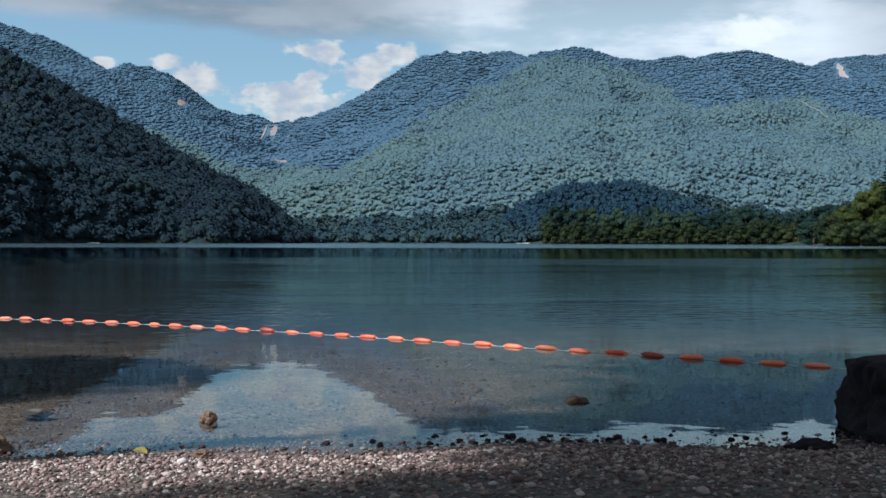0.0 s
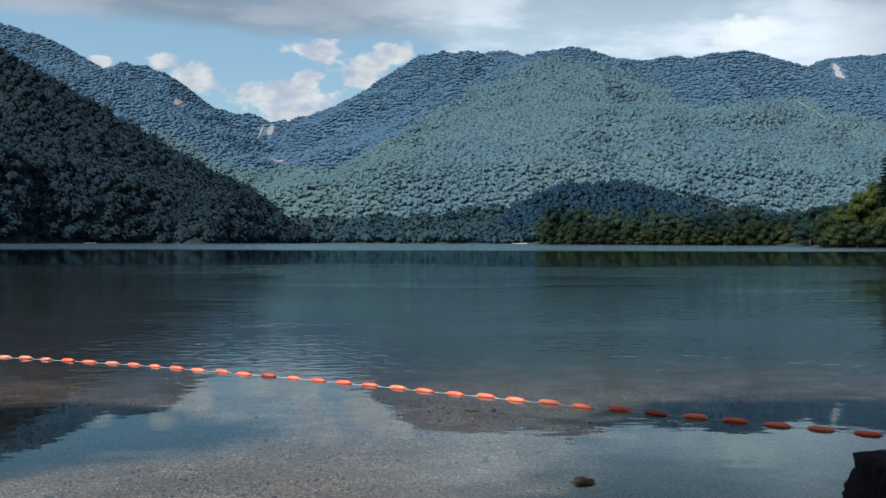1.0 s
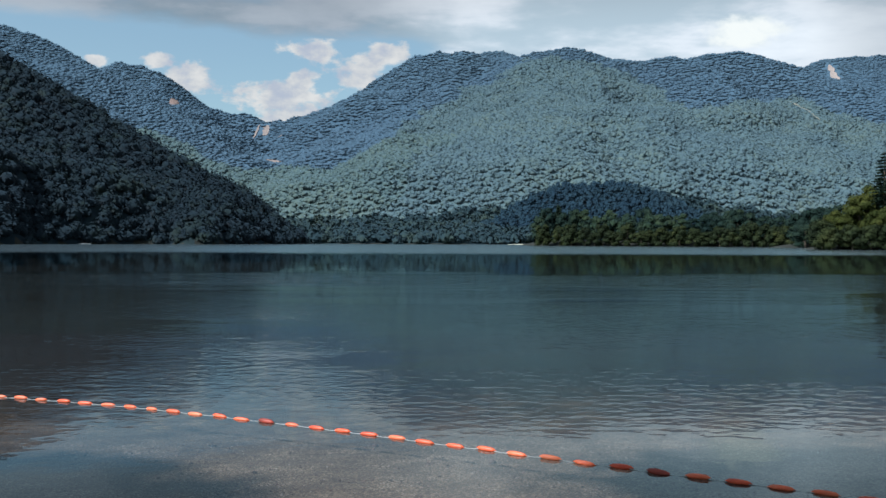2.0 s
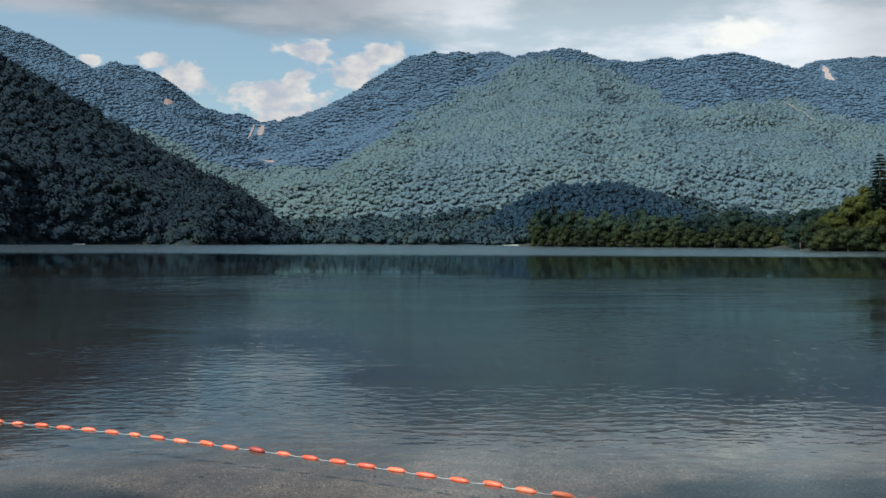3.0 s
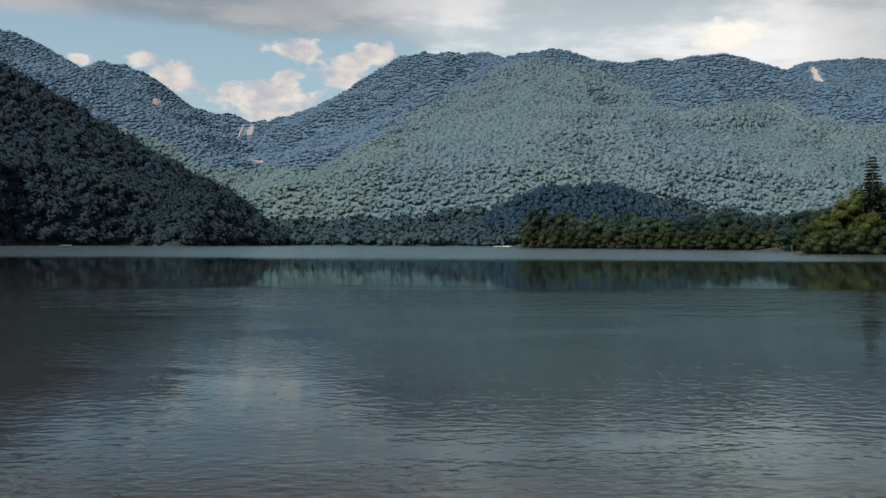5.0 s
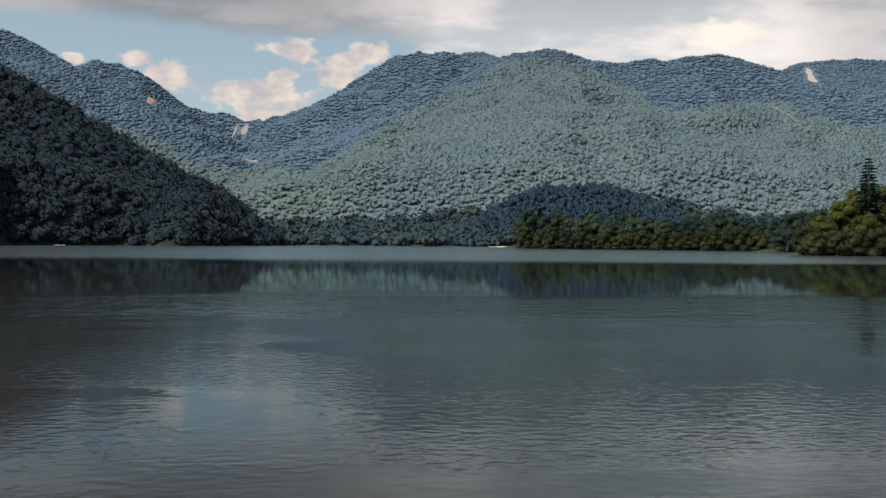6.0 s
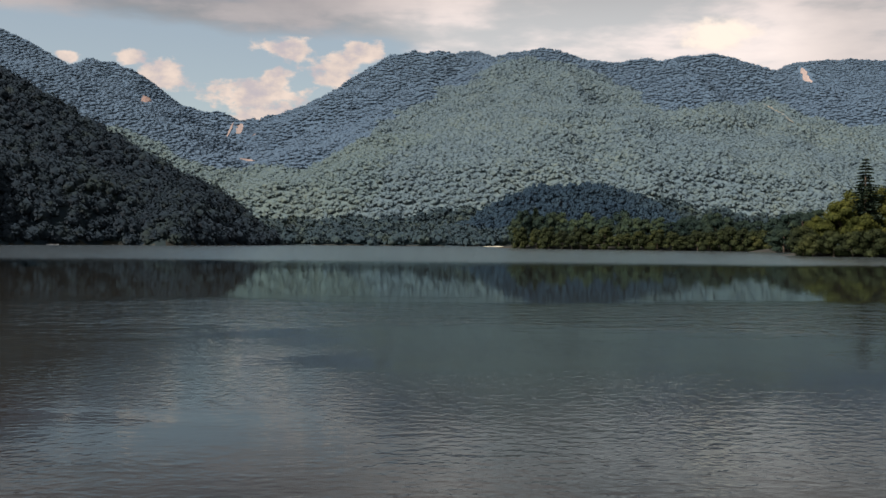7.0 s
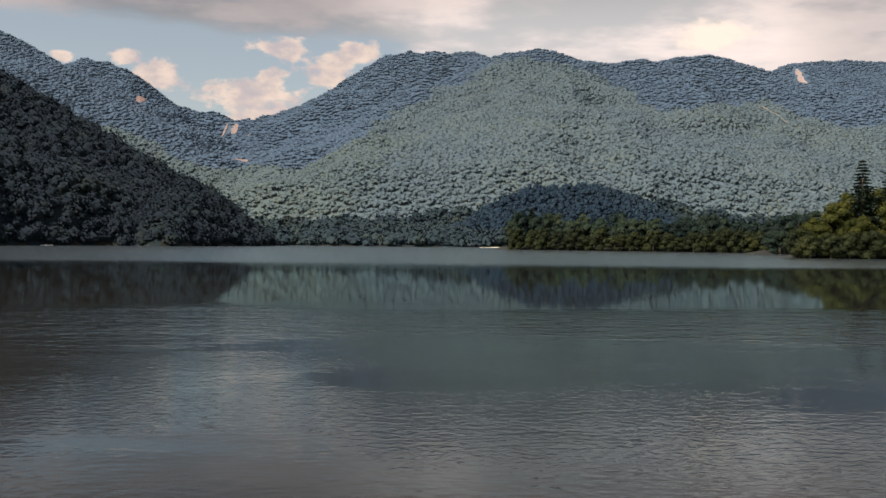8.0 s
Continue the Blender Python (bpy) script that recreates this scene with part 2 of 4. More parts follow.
# darker tone for low ground on the far shores
dark_bank = t.ramp(t.noise(P, 0.3, 4.0, 0.6), (0.3, (0.006, 0.008, 0.006)), (0.7, (0.018, 0.022, 0.014)))
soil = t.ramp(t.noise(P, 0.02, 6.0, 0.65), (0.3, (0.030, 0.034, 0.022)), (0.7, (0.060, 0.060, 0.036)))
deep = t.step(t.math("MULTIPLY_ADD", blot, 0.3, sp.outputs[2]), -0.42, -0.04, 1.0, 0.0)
# under water: wet stone; above it: shade between pebbles put into the colour
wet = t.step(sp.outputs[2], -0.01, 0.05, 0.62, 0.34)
c = t.mix(deep, t.mix(1.0, grav, wet, "MULTIPLY"), depth_dark)
c = t.mix(t.math("MULTIPLY", t.step(sp.outputs[1], 40.0, 70.0), t.step(sp.outputs[2], -0.6, 0.0)), c, soil)
c = t.mix(t.step(sp.outputs[2], 1.2, 2.2), c, soil)
c = t.mix(t.math("MULTIPLY", t.step(sp.outputs[1], 40.0, 70.0), t.step(sp.outputs[2], 9.0, 5.0)), c, dark_bank)
hb = t.math("SUBTRACT", 1.0, vor.outputs["Distance"])
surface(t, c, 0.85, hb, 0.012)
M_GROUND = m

# water: clear surface over the bed; ripples in patches, a wind-ruffled belt out on the lake
m, t = material("lake_water")
P = t.add("ShaderNodeNewGeometry", None).outputs["Position"]
sp = t.add("ShaderNodeSeparateXYZ", None, {0: P})
yy = sp.outputs[1]
flat = t.add("ShaderNodeMapping", ins={"Vector": P, "Rotation": (0, 0, radians(30)), "Scale": (0.8, 1.1, 1.0)})
flat2 = t.add("ShaderNodeMapping", ins={"Vector": P, "Rotation": (0, 0, radians(-20)), "Scale": (0.7, 1.2, 1.0)})
r1 = t.noise(flat, 3.4, 1.5, 0.5)
r2 = t.noise(flat2, 2.3, 2.0, 0.5)
swell = t.noise(P, 0.7, 2.0, 0.5)
long_p = t.add("ShaderNodeMapping", ins={"Vector": P, "Scale": (0.35, 1.0, 1.0)})
patch = t.noise(long_p, 0.09, 4.0, 0.55)
far_n = t.noise(t.add("ShaderNodeMapping", ins={"Vector": P, "Scale": (0.25, 1.0, 1.0)}), 0.012, 4.0, 0.55)
belt = t.step(t.math("MULTIPLY_ADD", far_n, 130.0, yy), 250.0, 320.0)
calm = t.math("MULTIPLY", t.step(yy, 13.0, 20.0), t.step(yy, 72.0, 48.0))
streak = t.math("MULTIPLY", t.step(t.math("MULTIPLY_ADD", patch, 26.0, yy), 66.0, 80.0), t.step(t.math("MULTIPLY_ADD", patch, 26.0, yy), 106.0, 92.0))
breeze = t.math("MULTIPLY", t.step(patch, 0.38, 0.54, 0.15, 1.0), calm)
amp = t.math("ADD", t.math("MULTIPLY_ADD", breeze, 0.0075, 0.0006), t.math("MULTIPLY_ADD", t.math("MULTIPLY", streak, t.step(t.noise(long_p, 0.5, 3.0, 0.6), 0.4, 0.6)), 0.011, t.math("MULTIPLY", belt, 0.012)))
h = t.math("MULTIPLY", t.math("ADD", r1, t.math("MULTIPLY", r2, 1.6)), amp)
r3 = t.noise(t.add("ShaderNodeMapping", ins={"Vector": P, "Rotation": (0, 0, radians(8)), "Scale": (0.6, 1.0, 1.0)}), 1.4, 1.5, 0.5)
h = t.math("ADD", h, t.math("MULTIPLY", r3, t.math("MULTIPLY", streak, 0.060)))
h = t.math("ADD", h, t.math("MULTIPLY", r2, t.math("MULTIPLY", breeze, 0.002)))
h = t.math("ADD", h, t.math("MULTIPLY", swell, 0.0025))
nrm = t.add("ShaderNodeBump", ins={"Height": h, "Distance": 1.0, "Strength": 1.0})
fre = t.add("ShaderNodeFresnel", ins={"IOR": 1.333, "Normal": nrm})
rough = t.math("MULTIPLY_ADD", belt, 0.16, t.math("MULTIPLY_ADD", streak, 0.02, 0.02))
gloss = t.add("ShaderNodeBsdfGlossy", ins={"Color": (0.64, 0.80, 0.85, 1), "Roughness": rough, "Normal": nrm})
clear = t.add("ShaderNodeBsdfTransparent", ins={"Color": (0.84, 0.83, 0.82, 1)})
mx = t.add("ShaderNodeMixShader", ins={0: fre, 1: clear, 2: gloss})
t.add("ShaderNodeOutputMaterial", None, {0: mx})
M_WATER = m


# ---- shape helpers ----
def mesh_of(name, verts, faces, mat, smooth=False):
    me = bpy.data.meshes.new(name)
    if isinstance(verts, np.ndarray):
        verts = verts.astype(np.float32)
        faces = np.asarray(faces, dtype=np.int32)
        k = faces.shape[1]
        me.vertices.add(len(verts)), me.loops.add(faces.size), me.polygons.add(len(faces))
        me.vertices.foreach_set("co", verts.ravel())
        me.loops.foreach_set("vertex_index", faces.ravel())
        me.polygons.foreach_set("loop_start", np.arange(0, faces.size, k, dtype=np.int32))
        me.update(calc_edges=True)
        me.validate()
    else:
        me.from_pydata(verts, [], faces)
    me.materials.append(mat)
    if smooth:
        me.polygons.foreach_set("use_smooth", [True] * len(me.polygons))
    return me


def part(name, bm, mat, parent=None, label="", smooth=False):
    me = bpy.data.meshes.new(name)
    bm.to_mesh(me)
    bm.free()
    me.materials.append(mat)
    if smooth:
        me.polygons.foreach_set("use_smooth", [True] * len(me.polygons))
    ob = new(name, me)
    ob.parent = parent
    if label:
        ob["label"] = label
    return ob


def vnoise(x, y, seed=0):
    """Smooth value noise, -1 to 1."""
    xi, yi = np.floor(x).astype(np.int64), np.floor(y).astype(np.int64)
    fx, fy = x - xi, y - yi
    fx, fy = fx * fx * (3 - 2 * fx), fy * fy * (3 - 2 * fy)

    def hsh(a, b):
        v = (a * 374761393 + b * 668265263 + seed * 974634777) & 0xFFFFFFFF
        v = ((v ^ (v >> 13)) * 1274126177) & 0xFFFFFFFF
        return ((v ^ (v >> 16)) & 0xFFFF) / 32767.5 - 1

    a = hsh(xi, yi) * (1 - fx) + hsh(xi + 1, yi) * fx
    b = hsh(xi, yi + 1) * (1 - fx) + hsh(xi + 1, yi + 1) * fx
    return a * (1 - fy) + b * fy


def fbm(x, y, octaves=4, seed=0):
    return sum(vnoise(x * 2 ** k, y * 2 ** k, seed + k) / 2 ** k for k in range(octaves))


# ---- terrain: crests as (bearing tangent, height tangent, distance) from the landing place ----
def crest(rows, trees):
    return [(a * dist, dist, max(1.5 + e * dist - trees, 1.0)) for a, e, dist in rows]


RIDGES = {
    "left_hill": (crest([(-0.66, 0.30, 1000), (-0.466, 0.208, 950), (-0.43, 0.188, 940), (-0.389, 0.166, 930), (-0.347, 0.139, 920), (-0.306, 0.115, 900), (-0.27, 0.094, 885),
                         (-0.24, 0.073, 875), (-0.21, 0.049, 865), (-0.187, 0.029, 860), (-0.172, 0.016, 858)], 9), 0.62, 0.75, 24),
    "left_mountain": (crest([(-0.7, 0.27, 2000), (-0.466, 0.23, 1900), (-0.413, 0.213, 1880), (-0.38, 0.193, 1860), (-0.36, 0.18, 1830), (-0.312, 0.147, 1760), (-0.27, 0.114, 1660), (-0.215, 0.07, 1500), (-0.16, 0.045, 1350)], -1), 0.55, 0.7, 14),
    "rear_ridge": (crest([(-0.45, 0.16, 2900), (-0.358, 0.179, 2850), (-0.329, 0.190, 2800), (-0.294, 0.181, 2780), (-0.273, 0.157, 2760), (-0.246, 0.141, 2740), (-0.205, 0.137, 2720), (-0.169, 0.128, 2700), (-0.133, 0.135, 2650),
                          (-0.109, 0.144, 2600), (-0.08, 0.159, 2550), (-0.05, 0.180, 2500), (-0.0175, 0.199, 2450), (0.028, 0.203, 2400), (0.06, 0.196, 2380), (0.1, 0.19, 2350)], 3), 0.74, 0.75, 18),
    "far_top": (crest([(0.03, 0.19, 3100), (0.055, 0.203, 3100), (0.068, 0.203, 3100), (0.085, 0.194, 3100), (0.12, 0.18, 3100)], 4), 0.5, 0.8, 10),
    "main_mountain": (crest([(0.085, 0.192, 2020), (0.117, 0.199, 2000), (0.14, 0.201, 2000), (0.164, 0.197, 1990), (0.182, 0.192, 1980), (0.218, 0.191, 1960), (0.247, 0.196, 1950), (0.262, 0.192, 1940), (0.289, 0.199, 1930),
                             (0.337, 0.196, 1920), (0.378, 0.185, 1900), (0.408, 0.166, 1880), (0.444, 0.150, 1860), (0.52, 0.13, 1800), (0.7, 0.12, 1750)], -7), 0.53, 0.82, 20),
    "right_rib": (crest([(0.408, 0.150, 1870), (0.43, 0.135, 1720), (0.46, 0.105, 1530), (0.5, 0.065, 1280), (0.52, 0.04, 1100)], -9), 0.38, 0.9, 22),
    "west_rib": (crest([(0.085, 0.192, 2020), (0.057, 0.165, 1900), (0.004, 0.132, 1750), (-0.05, 0.108, 1650), (-0.098, 0.081, 1540), (-0.157, 0.057, 1400), (-0.21, 0.048, 1300)], -9), 0.42, 0.85, 22),
    "middle_rib": (crest([(0.125, 0.185, 1940), (0.13, 0.168, 1850), (0.11, 0.125, 1650), (0.09, 0.08, 1420), (0.06, 0.045, 1220)], -9), 0.36, 0.9, 18),
    "east_rib": (crest([(0.182, 0.185, 1930), (0.205, 0.162, 1830), (0.262, 0.142, 1680), (0.325, 0.106, 1480), (0.378, 0.077, 1320), (0.43, 0.055, 1200)], -9), 0.38, 0.9, 20),
    "far_right": (crest([(0.36, 0.16, 2950), (0.408, 0.194, 2950), (0.444, 0.199, 2900), (0.467, 0.198, 2900), (0.515, 0.197, 2850), (0.7, 0.17, 2800)], 0), 0.5, 0.8, 14),
    "shaded_knoll": (crest([(0.078, 0.028, 1120), (0.105, 0.049, 1130), (0.132, 0.061, 1140), (0.19, 0.063, 1140), (0.228, 0.056, 1130), (0.243, 0.034, 1110)], 2), 0.6, 0.9, 5),
}


def seg_height(X, Y, pts, slope, power, rough, seed):
    """Height of a ridge: falls off from its crest line, with ravines that grow down the flanks."""
    best = np.full(X.shape, -1e9)
    dist = np.full(X.shape, 1e9)
    for (x0, y0, z0), (x1, y1, z1) in zip(pts, pts[1:]):
        vx, vy = x1 - x0, y1 - y0
        s = np.clip(((X - x0) * vx + (Y - y0) * vy) / (vx * vx + vy * vy), 0, 1)
        dd = np.hypot(X - x0 - s * vx, Y - y0 - s * vy)
        z = z0 + s * (z1 - z0)
        hgt = z - slope * np.where(dd > 60, 60 * (dd / 60) ** (0.82 + 0.18 * power), dd)
        best = np.maximum(best, hgt)
        dist = np.minimum(dist, dd)
    rav = 1.2 * fbm(X / 170.0, Y / 170.0, 4, seed) - 1.1 * np.abs(vnoise(X / 115.0 + 7, Y / 300.0, seed + 50)) + 0.1
    return best + 1.25 * rough * np.clip(dist / 140.0, 0, 1) * rav


def ridge_height(k, name, X, Y):
    pts, slope, power, rough = RIDGES[name]
    h = seg_height(X, Y, pts, slope, power, rough, 11 * k + 1)
    if name.endswith("_rib") or name == "main_mountain":
        h = h - 0.45 * np.maximum(0, 1230 - Y)  # the mountain's foot ends behind the knoll and the valley wood
    if name == "left_mountain":
        h = h - 0.8 * np.maximum(0, 1180 - Y)  # stays behind the lakeside hill
    return h


def bank(X, Y):
    """Heights of the lake's bed, of the shore at the landing and of the flats round the lake."""
    r = np.hypot(X, Y)
    # near shore: waterline about 7 m ahead of the landing
    line = 6.75 + 0.12 * np.sin(X * 0.9 + 0.5) + 0.10 * np.sin(X * 2.3) + 0.05 * X 
    off = np.where(r < 400, Y - line - np.where(np.abs(X) > 30, (np.abs(X) - 30) * 0.5, 0), 9e3)
    beach = np.where(off < 0, -0.13 * np.maximum(off, -2.6) - 0.03 * np.minimum(off + 2.6, 0), -0.045 * off + 0.016 * np.maximum(off - 4, 0) - 0.0045 * np.maximum(off - 22, 0) ** 1.6)
    beach = np.where(beach > 2.0, 2.0 + (beach - 2.0) * 0.5, beach)
    z = np.maximum(beach, -14.0)
    # far side: valley floor rising behind the far shore
    edge = Y - (905 + 14 * vnoise(X / 90.0, Y * 0 + 3.0, 5))
    rise = 0.075 - 0.047 * np.clip((X - 20) / 90.0, 0, 1)
    far = np.where(edge > 0, 0.6 + np.minimum(edge, 520) * rise + np.maximum(edge - 520, 0) * 0.03, edge * 0.25)
    z = np.maximum(z, np.clip(far, -14, 200))
    return z


def blob(X, Y, x0, y0, rx, ry, top, turn=0.0):
    c, s = math.cos(radians(turn)), math.sin(radians(turn))
    u, v = (X - x0) * c + (Y - y0) * s, -(X - x0) * s + (Y - y0) * c
    q = np.hypot(u / rx, v / ry)
    return np.where(q < 1.6, top * (1 - q ** 3), -20)


def height(X, Y):
    X, Y = np.asarray(X, float), np.asarray(Y, float)
    z = bank(X, Y)
    for k, name in enumerate(RIDGES):
        z = np.maximum(z, ridge_height(k, name, X, Y))
    z = np.maximum(z, blob(X, Y, -15, 9, 6.5, 9.5, 0.8))  # unseen point beside the landing, added to carry shade trees
    # wooded spit and the headland
    z = np.maximum(z, blob(X, Y, 108, 672, 58, 24, 4.0, -41))
    z = np.maximum(z, blob(X, Y, 178, 610, 66, 24, 4.0, -41))
    z = np.maximum(z, blob(X, Y, 250, 612, 90, 29, 3.5, -30))
    z = np.maximum(z, blob(X, Y, 236, 520, 50, 26, 3.5, -20))
    z = np.maximum(z, blob(X, Y, 224, 398, 72, 36, 5.0, 6))
    z = np.maximum(z, blob(X, Y, 360, 470, 130, 150, 7.0, 30))
    return z


# one sheet, fine ahead of the camera, coarse behind
az_fine = np.radians(np.arange(-37, 40.01, 0.2))
az_rest = np.radians(np.arange(43, 320.1, 3.0))
azs = np.concatenate([az_fine, az_rest])
rad = np.concatenate([np.linspace(0.002, 12, 48)[:-1], np.geomspace(12, 300, 40)[:-1], np.geomspace(300, 3600, 190), [4200, 4900]])
AZ, RR = np.meshgrid(azs, rad)
GX, GY = RR * np.sin(AZ), RR * np.cos(AZ)
GZ = height(GX, GY)
na, nr = len(azs), len(rad)
gv = np.stack([GX.ravel(), GY.ravel(), GZ.ravel()], 1)
ii, jj = np.meshgrid(np.arange(nr - 1), np.arange(na), indexing="ij")
jn = (jj + 1) % na
gf = np.stack([ii * na + jj, (ii + 1) * na + jj, (ii + 1) * na + jn, ii * na + jn], -1).reshape(-1, 4)[:, ::-1]
ground_me = mesh_of("ground", gv, gf, M_GROUND, True)
ground = tagged(new("ground", ground_me), "gravel shore, lake bed and wooded mountain slopes", "ground", kind="structure")

# water: one level sheet
rw = np.concatenate([np.linspace(0.0, 14, 8)[1:], np.geomspace(14, 1500, 40)[1:]])
aw = np.radians(np.arange(-75, 75.1, 2.5))
AW, RW = np.meshgrid(aw, rw)
wv = np.stack([RW.ravel() * np.sin(AW.ravel()), RW.ravel() * np.cos(AW.ravel()), np.zeros(RW.size)], 1)
ii, jj = np.meshgrid(np.arange(len(rw) - 1), np.arange(len(aw) - 1), indexing="ij")
wf = np.stack([ii * len(aw) + jj, ii * len(aw) + jj + 1, (ii + 1) * len(aw) + jj + 1, (ii + 1) * len(aw) + jj], -1).reshape(-1, 4)
water = tagged(new("water", mesh_of("water", wv, wf, M_WATER)), "calm clear lake water with light ripples", "lake", kind="structure")


# ---- woods on the slopes ----
def ico(sub):
    bm = bmesh.new()
    bmesh.ops.create_icosphere(bm, subdivisions=sub, radius=1.0)
    v = np.array([x.co[:] for x in bm.verts])
    f = np.array([[x.index for x in q.verts] for q in bm.faces])
    bm.free()
    return v, f


def crown_shapes(count, leaves, leaf, seed, core=1, conic=0.0, up=0.3, lump=0.35):
    """Crowns about 1 across and 1 high: a lumpy core beset with leaf sprays, uneven in outline."""
    r = np.random.default_rng(seed)
    v0, f0 = ico(max(core, 1))
    out, faces = [], None
    for k in range(count):
        def bulge(q):
            return np.array([1 + lump * (noise.noise(Vector(p * 1.6) + Vector((k * 7.1 + seed, 0, 0))) + 0.6 * noise.noise(Vector(p * 3.7) + Vector((0, k * 5.3, seed)))) for p in q])[:, None]

        def shape(q):
            q = q.copy()
            q[:, 2] = np.where(q[:, 2] < 0, q[:, 2] * 0.6, q[:, 2])
            if conic:
                q[:, :2] *= (1.15 - conic * np.clip((q[:, 2] + 0.6) / 1.6, 0, 1))[:, None]
            return q * 0.5

        a, z = r.uniform(0, 2 * np.pi, leaves), r.uniform(-0.35, 1, leaves)
        h = np.sqrt(1 - z * z)
        dv = np.stack([h * np.cos(a), h * np.sin(a), z], 1)
        cen = shape(dv * bulge(dv) * r.uniform(0.86, 1.1, (leaves, 1)))
        nrm = dv + r.normal(0, 0.5, (leaves, 3)) + np.array([0, 0, up])
        nrm /= np.linalg.norm(nrm, axis=1)[:, None]
        u = np.cross(nrm, r.normal(0, 1, (leaves, 3)))
        u /= np.linalg.norm(u, axis=1)[:, None]
        w_ = np.cross(nrm, u)
        sz = leaf * r.uniform(0.6, 1.35, (leaves, 1))
        quad = np.stack([cen - u * sz, cen + w_ * sz * 0.7, cen + u * sz, cen - w_ * sz * 0.7], 1).reshape(-1, 3)
        out.append(np.vstack([shape(v0 * bulge(v0) * 0.8), quad]) if core else quad)
        o = (len(v0) if core else 0) + 4 * np.arange(leaves)
        faces = np.vstack([f0 if core else f0[:0], np.stack([o, o + 1, o + 2], 1), np.stack([o, o + 2, o + 3], 1)])
    return out, faces


def scatter(rng, box, spacing):
    """Jittered places over a rectangle of the plan."""
    x0, x1, y0, y1 = box
    nx, ny = int((x1 - x0) / spacing), int((y1 - y0) / spacing)
    gx, gy = np.meshgrid(np.arange(nx), np.arange(ny))
    x = x0 + (gx + rng.uniform(0.05, 0.95, gx.shape)) * spacing
    y = y0 + (gy + rng.uniform(0.05, 0.95, gy.shape)) * spacing
    return x.ravel(), y.ravel()


BARE = []  # open places in the woods: x, y, radius across, radius along


def ridge_of(X, Y):
    """Which ridge tops the ground at a place: its index, or -1 on the flats."""
    z = bank(X, Y)
    own = np.full(X.shape, -1)
    for k, name in enumerate(RIDGES):
        h = ridge_height(k, name, X, Y)
        own = np.where(h > z, k, own)
        z = np.maximum(z, h)
    return own, z


def visible(X, Y, Z, lift, margin=9.0):
    """True where a crown clears the ground between it and the lake's near shore, seen from either end of the way."""
    ok = np.zeros(X.shape, bool)
    for ex, ey, ez in ((0, 0, 1.5), (-1.6, 9.5, 5.5)):
        clear = np.ones(X.shape, bool)
        for s in np.linspace(0.2, 0.985, 48):
            px, py, pz = ex + (X - ex) * s, ey + (Y - ey) * s, ez + (Z + lift - ez) * s
            clear &= LOOKUP(px, py) < pz + margin
        ok |= clear
    return ok


def LOOKUP(x, y):
    """Height of the built sheet, between the corners of its own grid."""
    a, r = np.arctan2(x, y), np.hypot(x, y)
    fj = np.clip((a - az_fine[0]) / (az_fine[1] - az_fine[0]), 0, len(az_fine) - 1.001)
    j = fj.astype(int)
    i = np.clip(np.searchsorted(rad, r) - 1, 0, nr - 2)
    u = np.clip((r - rad[i]) / (rad[i + 1] - rad[i]), 0, 1)
    v = fj - j
    return (GZ[i, j] * (1 - v) + GZ[i, j + 1] * v) * (1 - u) + (GZ[i + 1, j] * (1 - v) + GZ[i + 1, j + 1] * v) * u


def wood(name, label, mat, X, Y, Z, size, shapes, faces, rng, tall=1.0, sink=0.25):
    """One joined wood of crowns at the given places."""
    n = len(X)
    pick = rng.integers(0, len(shapes), n)
    S = np.stack(shapes)[pick]
    turn = rng.uniform(0, 2 * np.pi, n)
    c, s = np.cos(turn)[:, None], np.sin(turn)[:, None]
    wid = size * rng.uniform(0.72, 1.3, n)
    hgt = wid * tall * rng.uniform(0.8, 1.25, n)
    vx = (S[:, :, 0] * c - S[:, :, 1] * s) * wid[:, None] + X[:, None]
    vy = (S[:, :, 0] * s + S[:, :, 1] * c) * wid[:, None] + Y[:, None]
    vz = S[:, :, 2] * hgt[:, None] + (Z + hgt * sink)[:, None]
    k = S.shape[1]
    verts = np.stack([vx.ravel(), vy.ravel(), vz.ravel()], 1)
    fc = (faces[None] + (np.arange(n) * k)[:, None, None]).reshape(-1, 3)
    ob = new(name, mesh_of(name, verts, fc, mat, True))
    return tagged(ob, label, "forest", kind="stuff")


rng = np.random.default_rng(4)
NAMES = list(RIDGES)
SH2, F2 = crown_shapes(6, 66, 0.10, 1, core=2, lump=0.45)
SH1, F1 = crown_shapes(8, 32, 0.14, 2)
SHM, FM = crown_shapes(8, 12, 0.15, 2, core=1, up=0.8, lump=0.35)
SHF, FF = crown_shapes(8, 6, 0.12, 4, core=1, up=1.5)
SHC, FC = crown_shapes(5, 30, 0.15, 3, conic=0.6)


def grow(name, label, mat, box, spacing, size, keep, shapes, faces, tall=1.0, sink=0.25, margin=9.0):
    X, Y = scatter(rng, box, spacing)
    a = np.degrees(np.arctan2(X, Y))
    m = (a > -29.5) & (a < 32.5)
    X, Y = X[m], Y[m]
    own, Z = ridge_of(X, Y)
    m = keep(own, X, Y, Z) & (Z > -0.3)
    for bx, by, ra, rb in BARE:
        m &= np.hypot((X - bx) / ra, (Y - by) / rb) > 1
    X, Y = X[m], Y[m]
    Z = LOOKUP(X, Y)
    m = visible(X, Y, Z, size * tall, margin)
    X, Y, Z = X[m], Y[m], Z[m]
    return wood(name, label, mat, X, Y, Z, size, shapes, faces, rng, tall, sink)


def on(*names):
    ids = [NAMES.index(q) for q in names]
    return lambda own, X, Y, Z: np.isin(own, ids)


